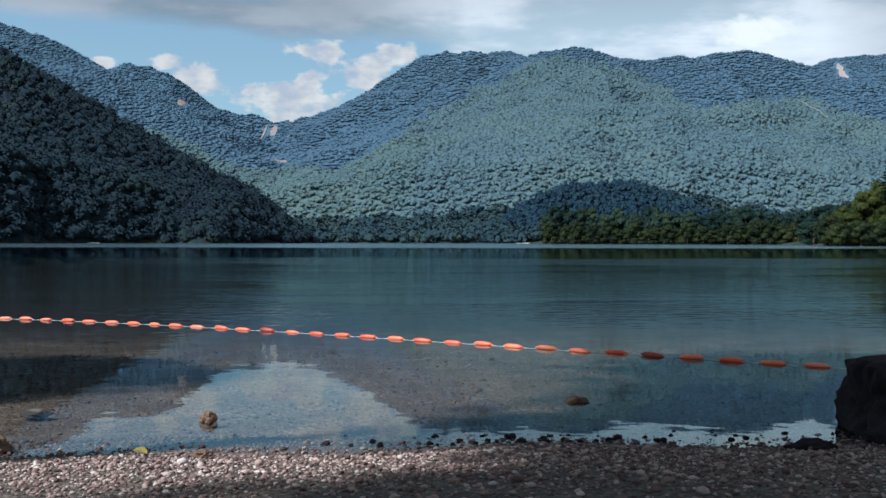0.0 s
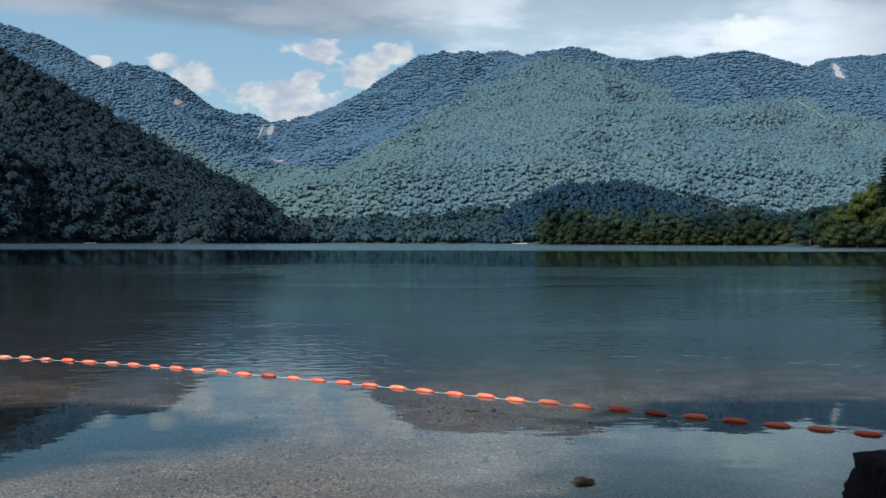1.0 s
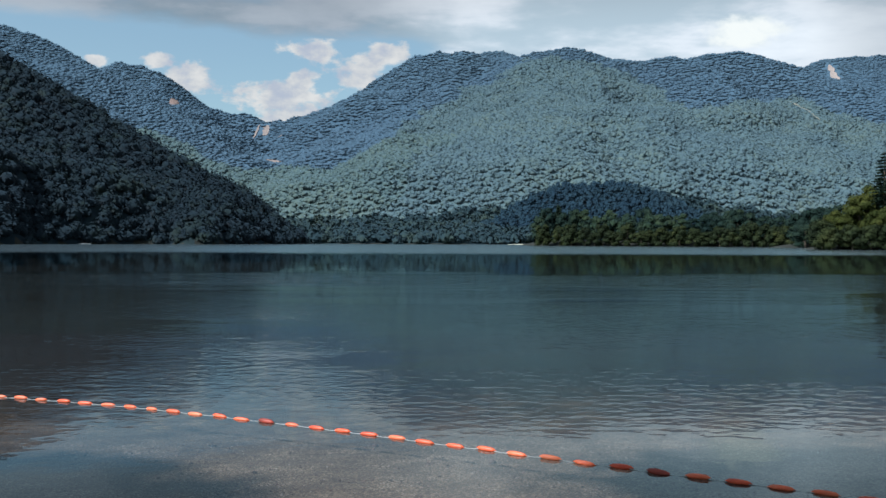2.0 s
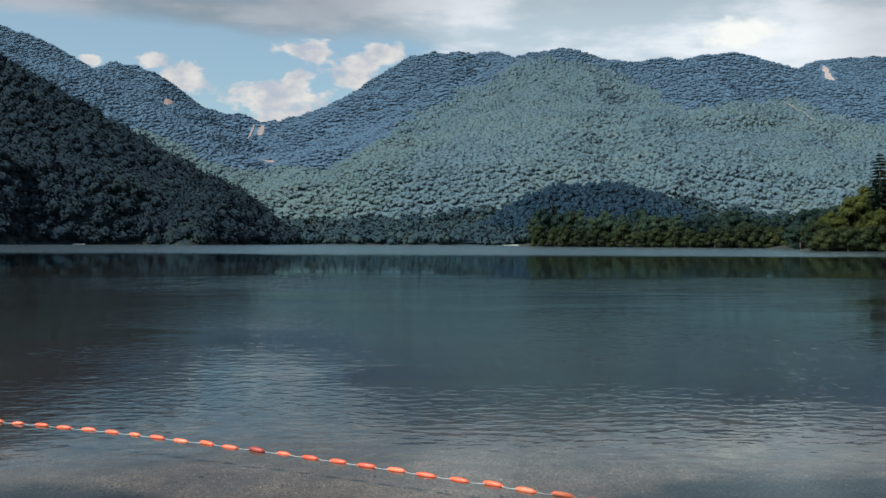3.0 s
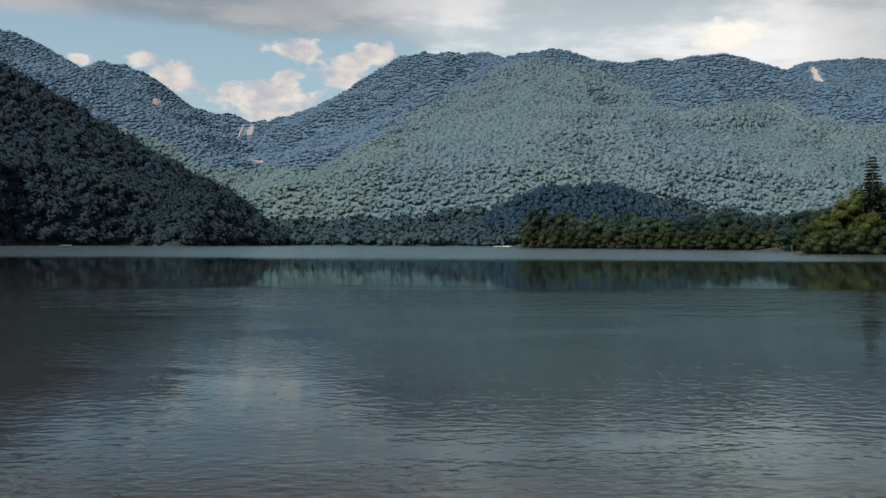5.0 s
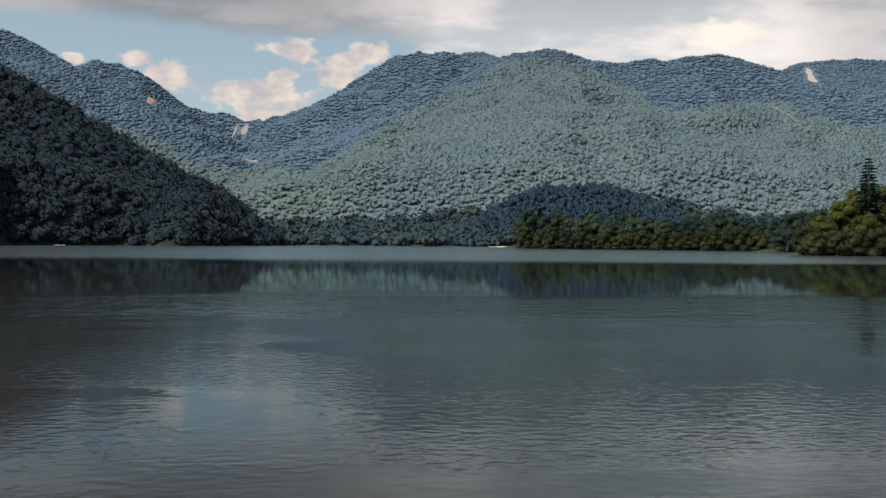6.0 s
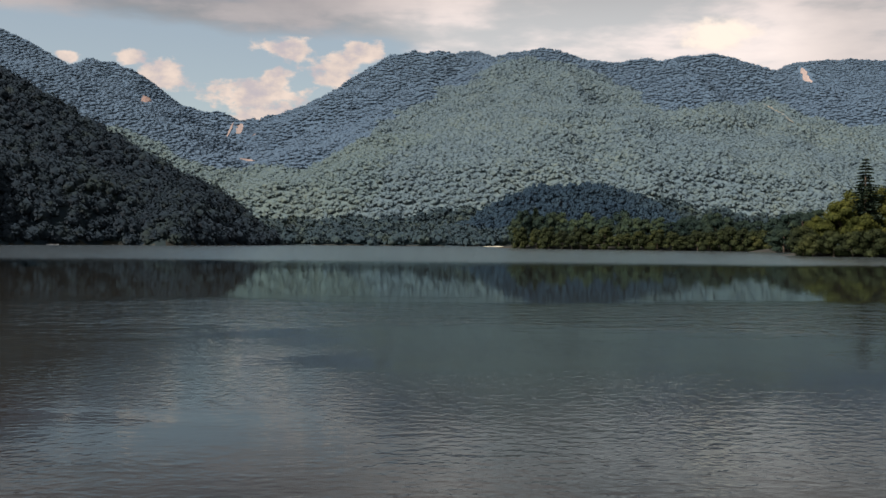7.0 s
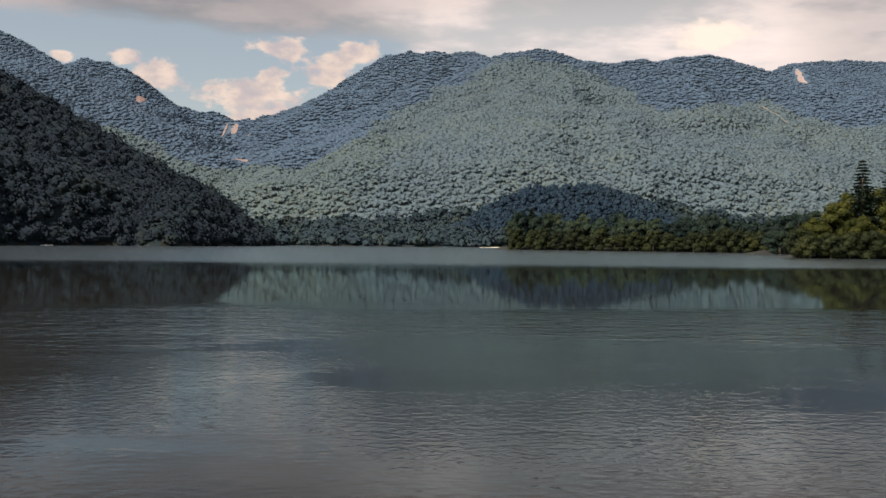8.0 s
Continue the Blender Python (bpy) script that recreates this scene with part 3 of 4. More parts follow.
# open places first: bare rock and landslips, as (bearing tangent, height tangent, distance, half width, half height, material, name, label)
def slope_patch(name, label, a, e0, dist, wid, hgt, mat, seed, lean=0.0, taper=0.0, category="rock face"):
    """A bare patch laid on the slope at that bearing, where it stands e0 above the eye's level."""
    r = np.arange(dist - 700, dist + 500, 3.0)
    e = (LOOKUP(a * r, r) + 5 - 1.5) / r
    k = int(np.argmax(e >= e0)) if (e >= e0).any() else int(np.argmax(e))
    r0 = float(r[k])
    x0, half = a * r0, hgt * r0 / 0.42
    nu, nv = 9, 13
    rs = random.Random(seed)
    verts, faces = [], []
    for j in range(nv):
        q = 2 * j / (nv - 1) - 1
        width = wid * (1 - taper * (q + 1) / 2) * max(0.08, 1 - q ** 4) ** 0.5 * rs.uniform(0.7, 1.15)
        mid = x0 + lean * r0 * q + rs.uniform(-0.2, 0.2) * wid
        for i in range(nu):
            p = 2 * i / (nu - 1) - 1
            verts.append((mid + p * width, r0 + q * half))
    xy = np.array(verts)
    z = LOOKUP(xy[:, 0], xy[:, 1]) + 2.0 + np.array([rs.uniform(-0.7, 0.7) for _ in verts])
    for j in range(nv - 1):
        for i in range(nu - 1):
            o = j * nu + i
            faces.append((o, o + 1, o + nu + 1, o + nu))
    for q in (-0.7, 0.0, 0.7):
        BARE.append((x0 + lean * r0 * q, r0 + q * half - 4, wid + 3, half * 0.5 + 8))
    me = mesh_of(name, [(x, y, q) for (x, y), q in zip(verts, z)], faces, mat, True)
    return tagged(new(name, me), label, category, kind="structure")


slope_patch("bare_scree", "pale bare landslip below a saddle", -0.178, 0.1165, 2640, 9, 0.0030, M_SCREE, 1)
slope_patch("bare_scree", "pale narrow gully of bare rock", -0.188, 0.1155, 2640, 3, 0.0040, M_SCREE, 2, lean=0.0015)
slope_patch("bare_scree", "faint pale landslip on a dark slope", -0.163, 0.112, 2600, 6, 0.0018, M_SCREE, 3)
slope_patch("bare_scree", "pale gravel terrace in the upper valley", -0.172, 0.086, 2300, 14, 0.0012, M_SCREE, 4)
slope_patch("bare_scree", "reddish landslip scar on a far mountain", 0.420, 0.176, 2800, 14, 0.011, M_SCREE, 5, lean=0.006, taper=0.5)
slope_patch("bare_scree", "narrow pale landslip track down a wooded slope", 0.388, 0.143, 1850, 3.5, 0.016, M_TRACK, 6, lean=-0.0015)
slope_patch("rock_cliff", "reddish weathered cliff under a summit", -0.275, 0.147, 2750, 12, 0.004, M_SCAR, 7)

RIBS = ("main_mountain", "west_rib", "middle_rib", "east_rib", "right_rib")
REAR = ("rear_ridge", "far_top", "left_mountain")


def high(X, Y, Z):
    """True above the edge of the cloud-shaded, hazed wood colour, fitted to the camera's view by bearing and height
    from the landing.
    """
    a = [-0.27, -0.24, -0.21, -0.157, -0.11, -0.062, -0.014, 0.039, 0.087, 0.128, 0.182, 0.218, 0.253, 0.301, 0.331, 0.378, 0.414, 0.466]
    e = [0.115, 0.091, 0.073, 0.076, 0.077, 0.106, 0.136, 0.162, 0.184, 0.196, 0.189, 0.171, 0.150, 0.142, 0.149, 0.160, 0.142, 0.127]
    edge = 0.006 * fbm(X / 60.0, Y / 60.0, 3, 77)
    return (Z + 3.5) / Y > np.interp(X / Y, a, e) + edge


def sort_of(own, X, Y, Z):
    """Wood colour at a place: 0 none, 1 shade-toned hill, 2 broad face, 3 light grove, 4 cloud-shaded and hazed ridge,
    5 shade-toned knoll, 6 valley.
    """
    up = high(X, Y, Z)
    k = np.where(own == -1, np.where(Y > 890, 6, 0), 0)
    k = np.where(on("left_hill")(own, X, Y, Z), 1, k)
    k = np.where(on(*RIBS)(own, X, Y, Z), np.where(up, 4, np.where(Y < 1160, 6, np.where((X + 150 * fbm(X / 120.0, Y / 120.0, 3, 9) < -40) & (Y < 1560), 3, 2))), k)
    k = np.where(on(*REAR)(own, X, Y, Z), np.where(up, 4, 3), k)
    k = np.where(on("far_right")(own, X, Y, Z), 4, k)
    return np.where(on("shaded_knoll")(own, X, Y, Z), 5, k)


def sort(n, names=None):
    if names is None:
        return lambda own, X, Y, Z: sort_of(own, X, Y, Z) == n
    return lambda own, X, Y, Z: (sort_of(own, X, Y, Z) == n) & on(*names)(own, X, Y, Z)


# undergrowth of each wood on the ground itself, with the shade and haze in its colour
for q in (M_LEFT, M_MAIN, M_GROVE, M_RIDGE, M_KNOLL, M_VALLEY):
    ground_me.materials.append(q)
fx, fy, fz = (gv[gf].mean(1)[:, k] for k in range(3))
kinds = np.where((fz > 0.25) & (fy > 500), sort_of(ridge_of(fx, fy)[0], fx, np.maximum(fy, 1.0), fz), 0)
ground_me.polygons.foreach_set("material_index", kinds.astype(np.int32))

grow("hillside_forest", "dense broadleaf forest on a steep lakeside hill, shade put into its dark colour", M_LEFT, (-700, -100, 560, 1010), 7.9, 12.5, sort(1), SH2, F2, 0.95, 0.1, 26.0)
grow("hillside_forest", "dense mixed green forest covering a broad mountain face", M_MAIN, (-420, 1300, 960, 2080), 6.8, 11.5, sort(2), SHM, FM, 0.95, 0.03)
grow("hillside_forest", "light green open forest in the upper valley", M_GROVE, (-700, 400, 1150, 2300), 7.5, 12.0, sort(3), SHM, FM, 0.85, 0.03)
grow("valley_forest", "darker green forest at the foot of the mountain", M_VALLEY, (-420, 900, 930, 1240), 9.0, 12.5, sort(6, RIBS), SH1, F1, 1.0, 0.1)
grow("hillside_forest", "forest below a mountain crest, cloud shade and haze in its colour", M_RIDGE, (-450, 1300, 950, 2080), 7.2, 12.5, sort(4, RIBS), SHF, FF, 0.55, 0.02)
grow("hillside_forest", "forest on a high rear ridge, cloud shade and haze in its colour", M_RIDGE, (-1300, 330, 1500, 3150), 9, 16, sort(4, ("rear_ridge", "far_top")), SHF, FF, 0.5, 0.02)
grow("hillside_forest", "forest on a far mountain, haze put into its bluish colour", M_RIDGE, (900, 2000, 2300, 3000), 9.5, 16, sort(4, ("far_right",)), SHF, FF, 0.5, 0.02)
grow("hillside_forest", "mixed forest on a mountain spur", M_RIDGE, (-1400, -150, 1150, 2000), 7.5, 13, sort(4, ("left_mountain",)), SHF, FF, 0.55, 0.02)
grow("conifer_plantation", "wood on a low knoll, cloud shade put into its dark colour", M_KNOLL, (40, 340, 930, 1260), 7, 10, sort(5), SHC, FC, 1.0)
grow("valley_forest", "green lakeside forest on the valley floor", M_VALLEY, (-350, 600, 895, 1700), 9.5, 13, lambda own, X, Y, Z: own == -1, SH1, F1, 1.1)


# ---- single trees ----
def tube(bm, pts, radii, sides=7):
    """A tapered, bent limb."""
    rings = []
    for k, (p, r) in enumerate(zip(pts, radii)):
        p = Vector(p)
        q = Vector(pts[min(k + 1, len(pts) - 1)]) - Vector(pts[max(k - 1, 0)])
        u = q.orthogonal().normalized()
        v = q.cross(u).normalized()
        rings.append([bm.verts.new(p + r * (math.cos(2 * math.pi * j / sides) * u + math.sin(2 * math.pi * j / sides) * v)) for j in range(sides)])
    for a, b in zip(rings, rings[1:]):
        for j in range(sides):
            bm.faces.new((a[j], a[(j + 1) % sides], b[(j + 1) % sides], b[j]))
    bm.faces.new(rings[0][::-1]), bm.faces.new(rings[-1])


def leaf_cloud(r, centers, radii, per, leaf, squash=0.75, core=0.72):
    """Leaf sprays over the shells of several clumps, with a dense lumpy core in each."""
    V, Q = [], []
    cv, cf = ico(2)
    for c, rad_ in zip(centers, radii):
        o = len(V)
        for p in cv:
            k = core * (1 + 0.25 * noise.noise(Vector(p * 2.1) + Vector(c)))
            V.append((c[0] + p[0] * rad_ * k, c[1] + p[1] * rad_ * k, c[2] + p[2] * rad_ * k * squash))
        Q += [(o + a, o + b, o + d_) for a, b, d_ in cf]
        for _ in range(per):
            z = r.uniform(-0.55, 1)
            a = r.uniform(0, 2 * math.pi)
            h = math.sqrt(1 - z * z)
            dvec = Vector((h * math.cos(a), h * math.sin(a), z))
            bulge = 1 + 0.28 * noise.noise(dvec * 2.3 + Vector(c)) + r.uniform(-0.16, 0.12)
            p = Vector(c) + Vector((dvec.x, dvec.y, dvec.z * squash)) * rad_ * bulge
            nrm = (dvec + Vector((r.uniform(-1, 1), r.uniform(-1, 1), r.uniform(-0.4, 1.0))) * 0.7).normalized()
            u = nrm.orthogonal().normalized()
            u = (Matrix.Rotation(r.uniform(0, 6.28), 3, nrm) @ u) * leaf * r.uniform(0.6, 1.3)
            v = nrm.cross(u) * r.uniform(0.5, 0.9)
            o = len(V)
            V += [tuple(p - u), tuple(p + v * 0.6 - nrm * leaf * 0.15), tuple(p + u), tuple(p - v * 0.6 - nrm * leaf * 0.15)]
            Q.append((o, o + 1, o + 2, o + 3))
    return V, Q


def broadleaf(label, seed, height_, spread, leafmat, clumps=13, per=150, leaf=0.55, bark=None, low=0.2, girth=1.0):
    """A broadleaf tree: trunk with limbs, and a crown of leaf clumps."""
    r = random.Random(seed)
    root = new("broadleaf_tree")
    tagged(root, label, "tree")
    bm = bmesh.new()
    lean = (r.uniform(-0.05, 0.05) * height_, r.uniform(-0.05, 0.05) * height_)
    tube(bm, [(0, 0, -0.6), (lean[0] * 0.3, lean[1] * 0.3, height_ * 0.25), (lean[0], lean[1], height_ * 0.75)], [height_ * 0.024 * girth, height_ * 0.018 * girth, height_ * 0.006 * girth])
    cents, rads = [], []
    for k in range(clumps):
        f = (k + 0.5) / clumps
        a = k * 2.4 + r.uniform(-0.4, 0.4)
        zc = height_ * (low + (0.93 - low) * f ** 0.8)
        env = math.sin(math.pi * min(0.97, 0.22 + 0.72 * (zc / height_ - low) / (1 - low))) ** 0.7
        rr = spread * env * r.uniform(0.45, 0.75)
        c = (lean[0] + rr * math.cos(a), lean[1] + rr * math.sin(a), zc * r.uniform(0.95, 1.0))
        cents.append(c)
        rads.append(spread * r.uniform(0.34, 0.5) * (0.75 + 0.35 * env))
        if k % 2 == 0:
            z0 = min(zc * 0.7, height_ * 0.6)
            tube(bm, [(lean[0] * 0.5, lean[1] * 0.5, z0), ((lean[0] + c[0]) / 2, (lean[1] + c[1]) / 2, (z0 + c[2]) / 2 + 0.3), (c[0], c[1], c[2])], [height_ * 0.009, height_ * 0.006, height_ * 0.002], 5)
    part("trunk", bm, bark or M_BARK, root)
    V, Q = leaf_cloud(r, cents, rads, per, leaf)
    crown = new("crown", mesh_of("crown", V, Q, leafmat))
    crown.parent = root
    return root


def fir(label, seed, height_, spread):
    """A tall, sparse fir with tiers of drooping boughs."""
    r = random.Random(seed)
    root = new("fir_tree")
    tagged(root, label, "tree")
    bm = bmesh.new()
    tube(bm, [(0, 0, -0.6), (0.1, 0, height_ * 0.5), (0, 0, height_)], [height_ * 0.016, height_ * 0.010, 0.04], 8)
    part("trunk", bm, M_BARK, root)
    V, Q = [], []
    z = height_ * 0.22
    while z < height_ * 0.985:
        f = z / height_
        reach = spread * (1.04 - f) ** 0.75 * r.uniform(0.8, 1.1)
        for k in range(r.randint(8, 10)):
            a = r.uniform(0, 6.283)
            L = reach * r.uniform(0.55, 1.1)
            steps = 7
            for j in range(1, steps + 1):
                q = j / steps
                x, y = L * q * math.cos(a), L * q * math.sin(a)
                zz = z - L * 0.32 * q + L * 0.18 * q * q
                for side in (-1, 1, 0):
                    b = a + side * r.uniform(0.5, 1.0)
                    s_ = (0.9 + 0.7 * (1 - q)) * r.uniform(0.7, 1.2) * (0.4 + 0.6 * (1 - f)) * 1.15
                    e = Vector((math.cos(b), math.sin(b), r.uniform(-0.35, 0.1))) * s_
                    n_ = Vector((-math.sin(b) * 0.6, math.cos(b) * 0.6, r.choice((-1, 1)) * r.uniform(0.3, 1.1))) * s_ * 0.5
                    c = Vector((x, y, zz))
                    o = len(V)
                    V += [tuple(c - n_ * 0.5), tuple(c + e * 0.6 - n_), tuple(c + e * 1.2), tuple(c + e * 0.6 + n_)]
                    Q.append((o, o + 1, o + 2, o + 3))
        z += height_ * r.uniform(0.022, 0.038)
    crown = new("crown", mesh_of("crown", V, Q, M_NEEDLE))
    crown.parent = root
    return root


def ground_z(x, y):
    return float(height(np.array([x]), np.array([y]))[0])


def plant(proto, used, x, y, s, turn, group=""):
    m_ = Matrix.LocRotScale((x, y, max(ground_z(x, y), 0.3) - 0.15), Euler((0, 0, turn)), (s[0], s[0], s[1]))
    if not used:
        proto.matrix_basis = m_
        ob = proto
        used.append(1)
    else:
        ob = copy_thing(proto, Matrix())
        ob.matrix_basis = m_
    if group:
        ob["group"] = group
    return ob


rt = random.Random(21)
# headland: bearing tangent at the landing, distance ahead, tree height, spread factor
HEAD = [(broadleaf("broad sunlit yellow-green tree on the wooded headland", 31, 20, 7.5, M_LEAF, 15, 170, 0.55, low=0.12), []),
        (broadleaf("dense sunlit green tree on the wooded headland", 32, 18, 7.0, M_LEAF, 14, 170, 0.55, low=0.08), []),
        (broadleaf("low green tree overhanging the headland shore, shade in its leaf colour", 33, 13, 6.5, M_LOW_SHADE, 13, 150, 0.5, low=0.05), [])]
for a, dist, hh, k in [(0.408, 378, 12, 2), (0.425, 384, 15, 1), (0.448, 388, 20, 0), (0.462, 400, 24, 1), (0.486, 396, 22, 0), (0.505, 385, 20, 1), (0.525, 398, 25, 0), (0.55, 390, 22, 1), (0.575, 395, 24, 0),
                       (0.418, 372, 9, 2), (0.44, 370, 10, 2), (0.46, 368, 10, 2), (0.482, 366, 11, 2), (0.503, 364, 10, 2), (0.526, 362, 11, 2), (0.55, 362, 11, 2), (0.6, 380, 20, 0),
                       (0.43, 378, 13, 0), (0.472, 376, 15, 1), (0.515, 374, 15, 0), (0.492, 410, 26, 1), (0.56, 374, 15, 0)]:
    proto, used = HEAD[k]
    h0 = (20, 18, 13)[k]
    s_ = hh / h0
    plant(proto, used, a * dist, dist, (max(0.75, s_ ** 0.7), s_), rt.uniform(0, 6), "trees on the headland")
FIRS = (fir("tall dark fir standing above the headland trees", 41, 33, 7.5), [])
for a, dist, hh in [(0.4735, 388, 36.5), (0.505, 390, 35), (0.54, 392, 36)]:
    plant(*FIRS, a * dist, dist, (1.3, hh / 33), rt.uniform(0, 6), "tall firs on the headland")
# trees behind the headland and along the low spit
SPIT = [(broadleaf("dark green broadleaf tree on the low wooded spit", 51, 17, 6.5, M_LEAF_DARK, 11, 100, 0.7, low=0.05), []),
        (broadleaf("mid-green broadleaf tree on the low wooded spit", 52, 17, 6.5, M_SPIT, 11, 100, 0.7, low=0.06), []),
        (broadleaf("rounded tree at the edge of the spit, shade in its leaf colour", 53, 12, 6.0, M_LOW_SHADE, 10, 90, 0.7, low=0.03), [])]
for k in range(30):
    f = k / 29
    a = 0.110 + 0.272 * f
    dist = 672 - 120 * f
    front = 2 if k % 3 == 0 else 0
    h0 = 21.5 + 2.6 * math.sin(k * 1.7) + 2.2 * math.sin(k * 0.63) - 6.0 * f + rt.uniform(-2, 2)
    plant(*SPIT[1 if (0.14 < f < 0.6 and k % 3) else 0], a * dist + rt.uniform(-2, 2), dist + 12 + rt.uniform(-3, 6), (1.1, h0 / 17), rt.uniform(0, 6), "trees on the spit")
    plant(*SPIT[2], a * (dist - 8) + rt.uniform(-3, 3), dist - 8 + rt.uniform(-3, 3), (1.0, rt.uniform(0.7, 1.3)), rt.uniform(0, 6), "trees on the spit")
for a, dist, hh in [(0.383, 520, 17), (0.395, 516, 19), (0.41, 520, 19), (0.425, 524, 20), (0.39, 508, 12), (0.405, 506, 12)]:
    plant(*SPIT[0], a * dist, dist, (1.1, hh / 16), rt.uniform(0, 6), "trees on the spit")
SPIT_FIR = (fir("dark conifer at the tip of the spit", 61, 20, 5.0), [])
plant(*SPIT_FIR, 0.1295 * 680, 680, (1.3, 1.3), 0.4)
# unseen trees added to cast shade on the landing, boulder and floats
SHADE = (broadleaf("unseen tall leafy tree added to shade the gravel landing", 71, 18, 3.6, M_LEAF_DARK, 13, 260, 0.24, low=0.7, girth=0.45), [])
for x, y, s_ in [(-6.8, 4.3, 1.0), (-9.0, -1.8, 1.0), (-4.8, -2.2, 0.9), (-16.7, 6.3, 0.75), (-3.0, -5.5, 0.9), (2.5, -6.0, 0.95), (8.5, -1.0, 0.9), (-12.5, -6.0, 0.9), (0.0, -10.0, 1.0), (12.5, 4.0, 0.9)]:
    plant(*SHADE, x, y, (s_ * 1.15, s_), rt.uniform(0, 6), "trees round the landing")

# ---- float line ----
line = tagged(new("float_line"), "white rope threaded with faded orange floats on the lake", "float line")
FX = (3.541e-05, -2.2918e-03, 0.48108, -8.4167)
FY = (9.203e-05, -5.7127e-03, -0.14868, 18.2102)


def float_place(i):
    """Place of the i-th float; past either end the line runs straight on."""
    j = min(max(i, 0), 29)
    x = ((FX[0] * j + FX[1]) * j + FX[2]) * j + FX[3]
    y = ((FY[0] * j + FY[1]) * j + FY[2]) * j + FY[3]
    sx = (3 * FX[0] * j + 2 * FX[1]) * j + FX[2]
    sy = (3 * FY[0] * j + 2 * FY[1]) * j + FY[2]
    return Vector((x + sx * (i - j), y + sy * (i - j), 0)), Vector((sx, sy, 0)).normalized()


def float_mesh(name, length, dia, mat):
    """A spindle-shaped float with a rim round the middle and short necks."""
    prof = [(-0.5, 0.12), (-0.47, 0.19), (-0.44, 0.22), (-0.41, 0.54), (-0.33, 0.78), (-0.2, 0.94), (-0.07, 1.0), (0.07, 1.0), (0.2, 0.94), (0.33, 0.78), (0.41, 0.54), (0.44, 0.22), (0.47, 0.19), (0.5, 0.12)]
    bm = bmesh.new()
    rings = [[bm.verts.new((p * length, q * dia / 2 * math.cos(a), q * dia / 2 * math.sin(a))) for a in [2 * math.pi * k / 14 for k in range(14)]] for p, q in prof]
    for a, b in zip(rings, rings[1:]):
        for k in range(14):
            bm.faces.new((a[k], a[(k + 1) % 14], b[(k + 1) % 14], b[k]))
    bm.faces.new(rings[0][::-1]), bm.faces.new(rings[-1])
    me = bpy.data.meshes.new(name)
    bm.to_mesh(me), bm.free()
    me.materials.append(mat)
    me.polygons.foreach_set("use_smooth", [True] * len(me.polygons))
    return me


ME_FLOAT = float_mesh("float", 0.33, 0.074, M_FLOAT)
ME_SMALL = float_mesh("float", 0.26, 0.068, M_FLOAT)
ME_DARK = float_mesh("float", 0.34, 0.088, M_FLOAT_DARK)
rf = random.Random(8)
bm = bmesh.new()
pts = []
for i in range(-9, 35):
    p, dvec = float_place(i)
    side = Vector((-dvec.y, dvec.x, 0))
    p = p + side * rf.uniform(-0.03, 0.03)
    dark_float = i in (12, 25)
    me = ME_DARK if dark_float else ME_SMALL if i in (7, 13, 2) else ME_FLOAT
    ob = new("float", me)
    ob.parent = line
    ob.location = p + Vector((0, 0, 0.012 + rf.uniform(-0.008, 0.008)))
    ob.rotation_euler = (rf.uniform(0, 6), rf.uniform(-0.06, 0.06) + (0.12 if i == 25 else 0), math.atan2(dvec.y, dvec.x) + rf.uniform(-0.09, 0.09))
    if dark_float:
        ob["label"] = "dark red float"
    pts.append(tuple(ob.location))
    q, _ = float_place(i + 0.5)
    pts.append((q.x, q.y, -0.004))
tube(bm, pts, [0.006] * len(pts), 6)
part("rope", bm, M_ROPE, line, "thin white rope", True)


# ---- rocks and stones ----
def rock(name, label, x, y, z, size, mat, seed, sub=3, lump=0.3, square=0.0, turn=0.0):
    bm = bmesh.new()
    bmesh.ops.create_icosphere(bm, subdivisions=sub, radius=1.0)
    for v in bm.verts:
        p = v.co.copy()
        if square:
            k = 1 / max(abs(p.x), abs(p.y), abs(p.z))
            p = p.lerp(p * k, square)
        n_ = noise.noise(v.co * 1.4 + Vector((seed, 0, 0))) + 0.5 * noise.noise(v.co * 3.3 + Vector((0, seed, 0))) + 0.25 * noise.noise(v.co * 8 + Vector((0, 0, seed)))
        p *= 1 + lump * n_
        v.co = Vector((p.x * size[0], p.y * size[1], p.z * size[2]))
    me = bpy.data.meshes.new(name)
    bm.to_mesh(me), bm.free()
    me.materials.append(mat)
    ob = new(name, me)
    ob.matrix_basis = pose(x, y, z, 0, 0, turn)
    return tagged(ob, label, "rock")


rock("boulder", "large lava boulder at the water's edge, shade put into its colour", 4.08, 7.25, 0.10, (0.86, 0.75, 0.50), M_BOULDER, 5.0, 5, 0.16, 0.70, 8)
rock("stone", "rounded brown stone standing out of the water", -1.94, 7.85, 0.03, (0.068, 0.064, 0.062), M_STONE_BROWN, 2.0, 3, 0.35)
rock("stone", "flat brown stone breaking the water surface", 1.25, 8.87, 0.005, (0.11, 0.07, 0.045), M_STONE_BROWN, 9.0, 3, 0.45)
rock("stone", "grey stone just under the water surface", -3.58, 8.35, -0.034, (0.12, 0.11, 0.04), M_STONE_GREY, 4.0, 3, 0.35)
rock("stone", "brown stone at the edge of the gravel", -3.18, 6.7, 0.04, (0.11, 0.10, 0.08), M_STONE_BROWN, 6.0, 3, 0.35)
rock("stone", "reddish stone lying on the gravel", -1.62, 6.38, 0.06, (0.07, 0.05, 0.03), M_STONE_BROWN, 7.0, 3, 0.35)
rock("stone", "dark wet stone at the water's edge", 2.62, 6.75, 0.03, (0.16, 0.10, 0.06), M_BOULDER, 8.0, 3, 0.35)
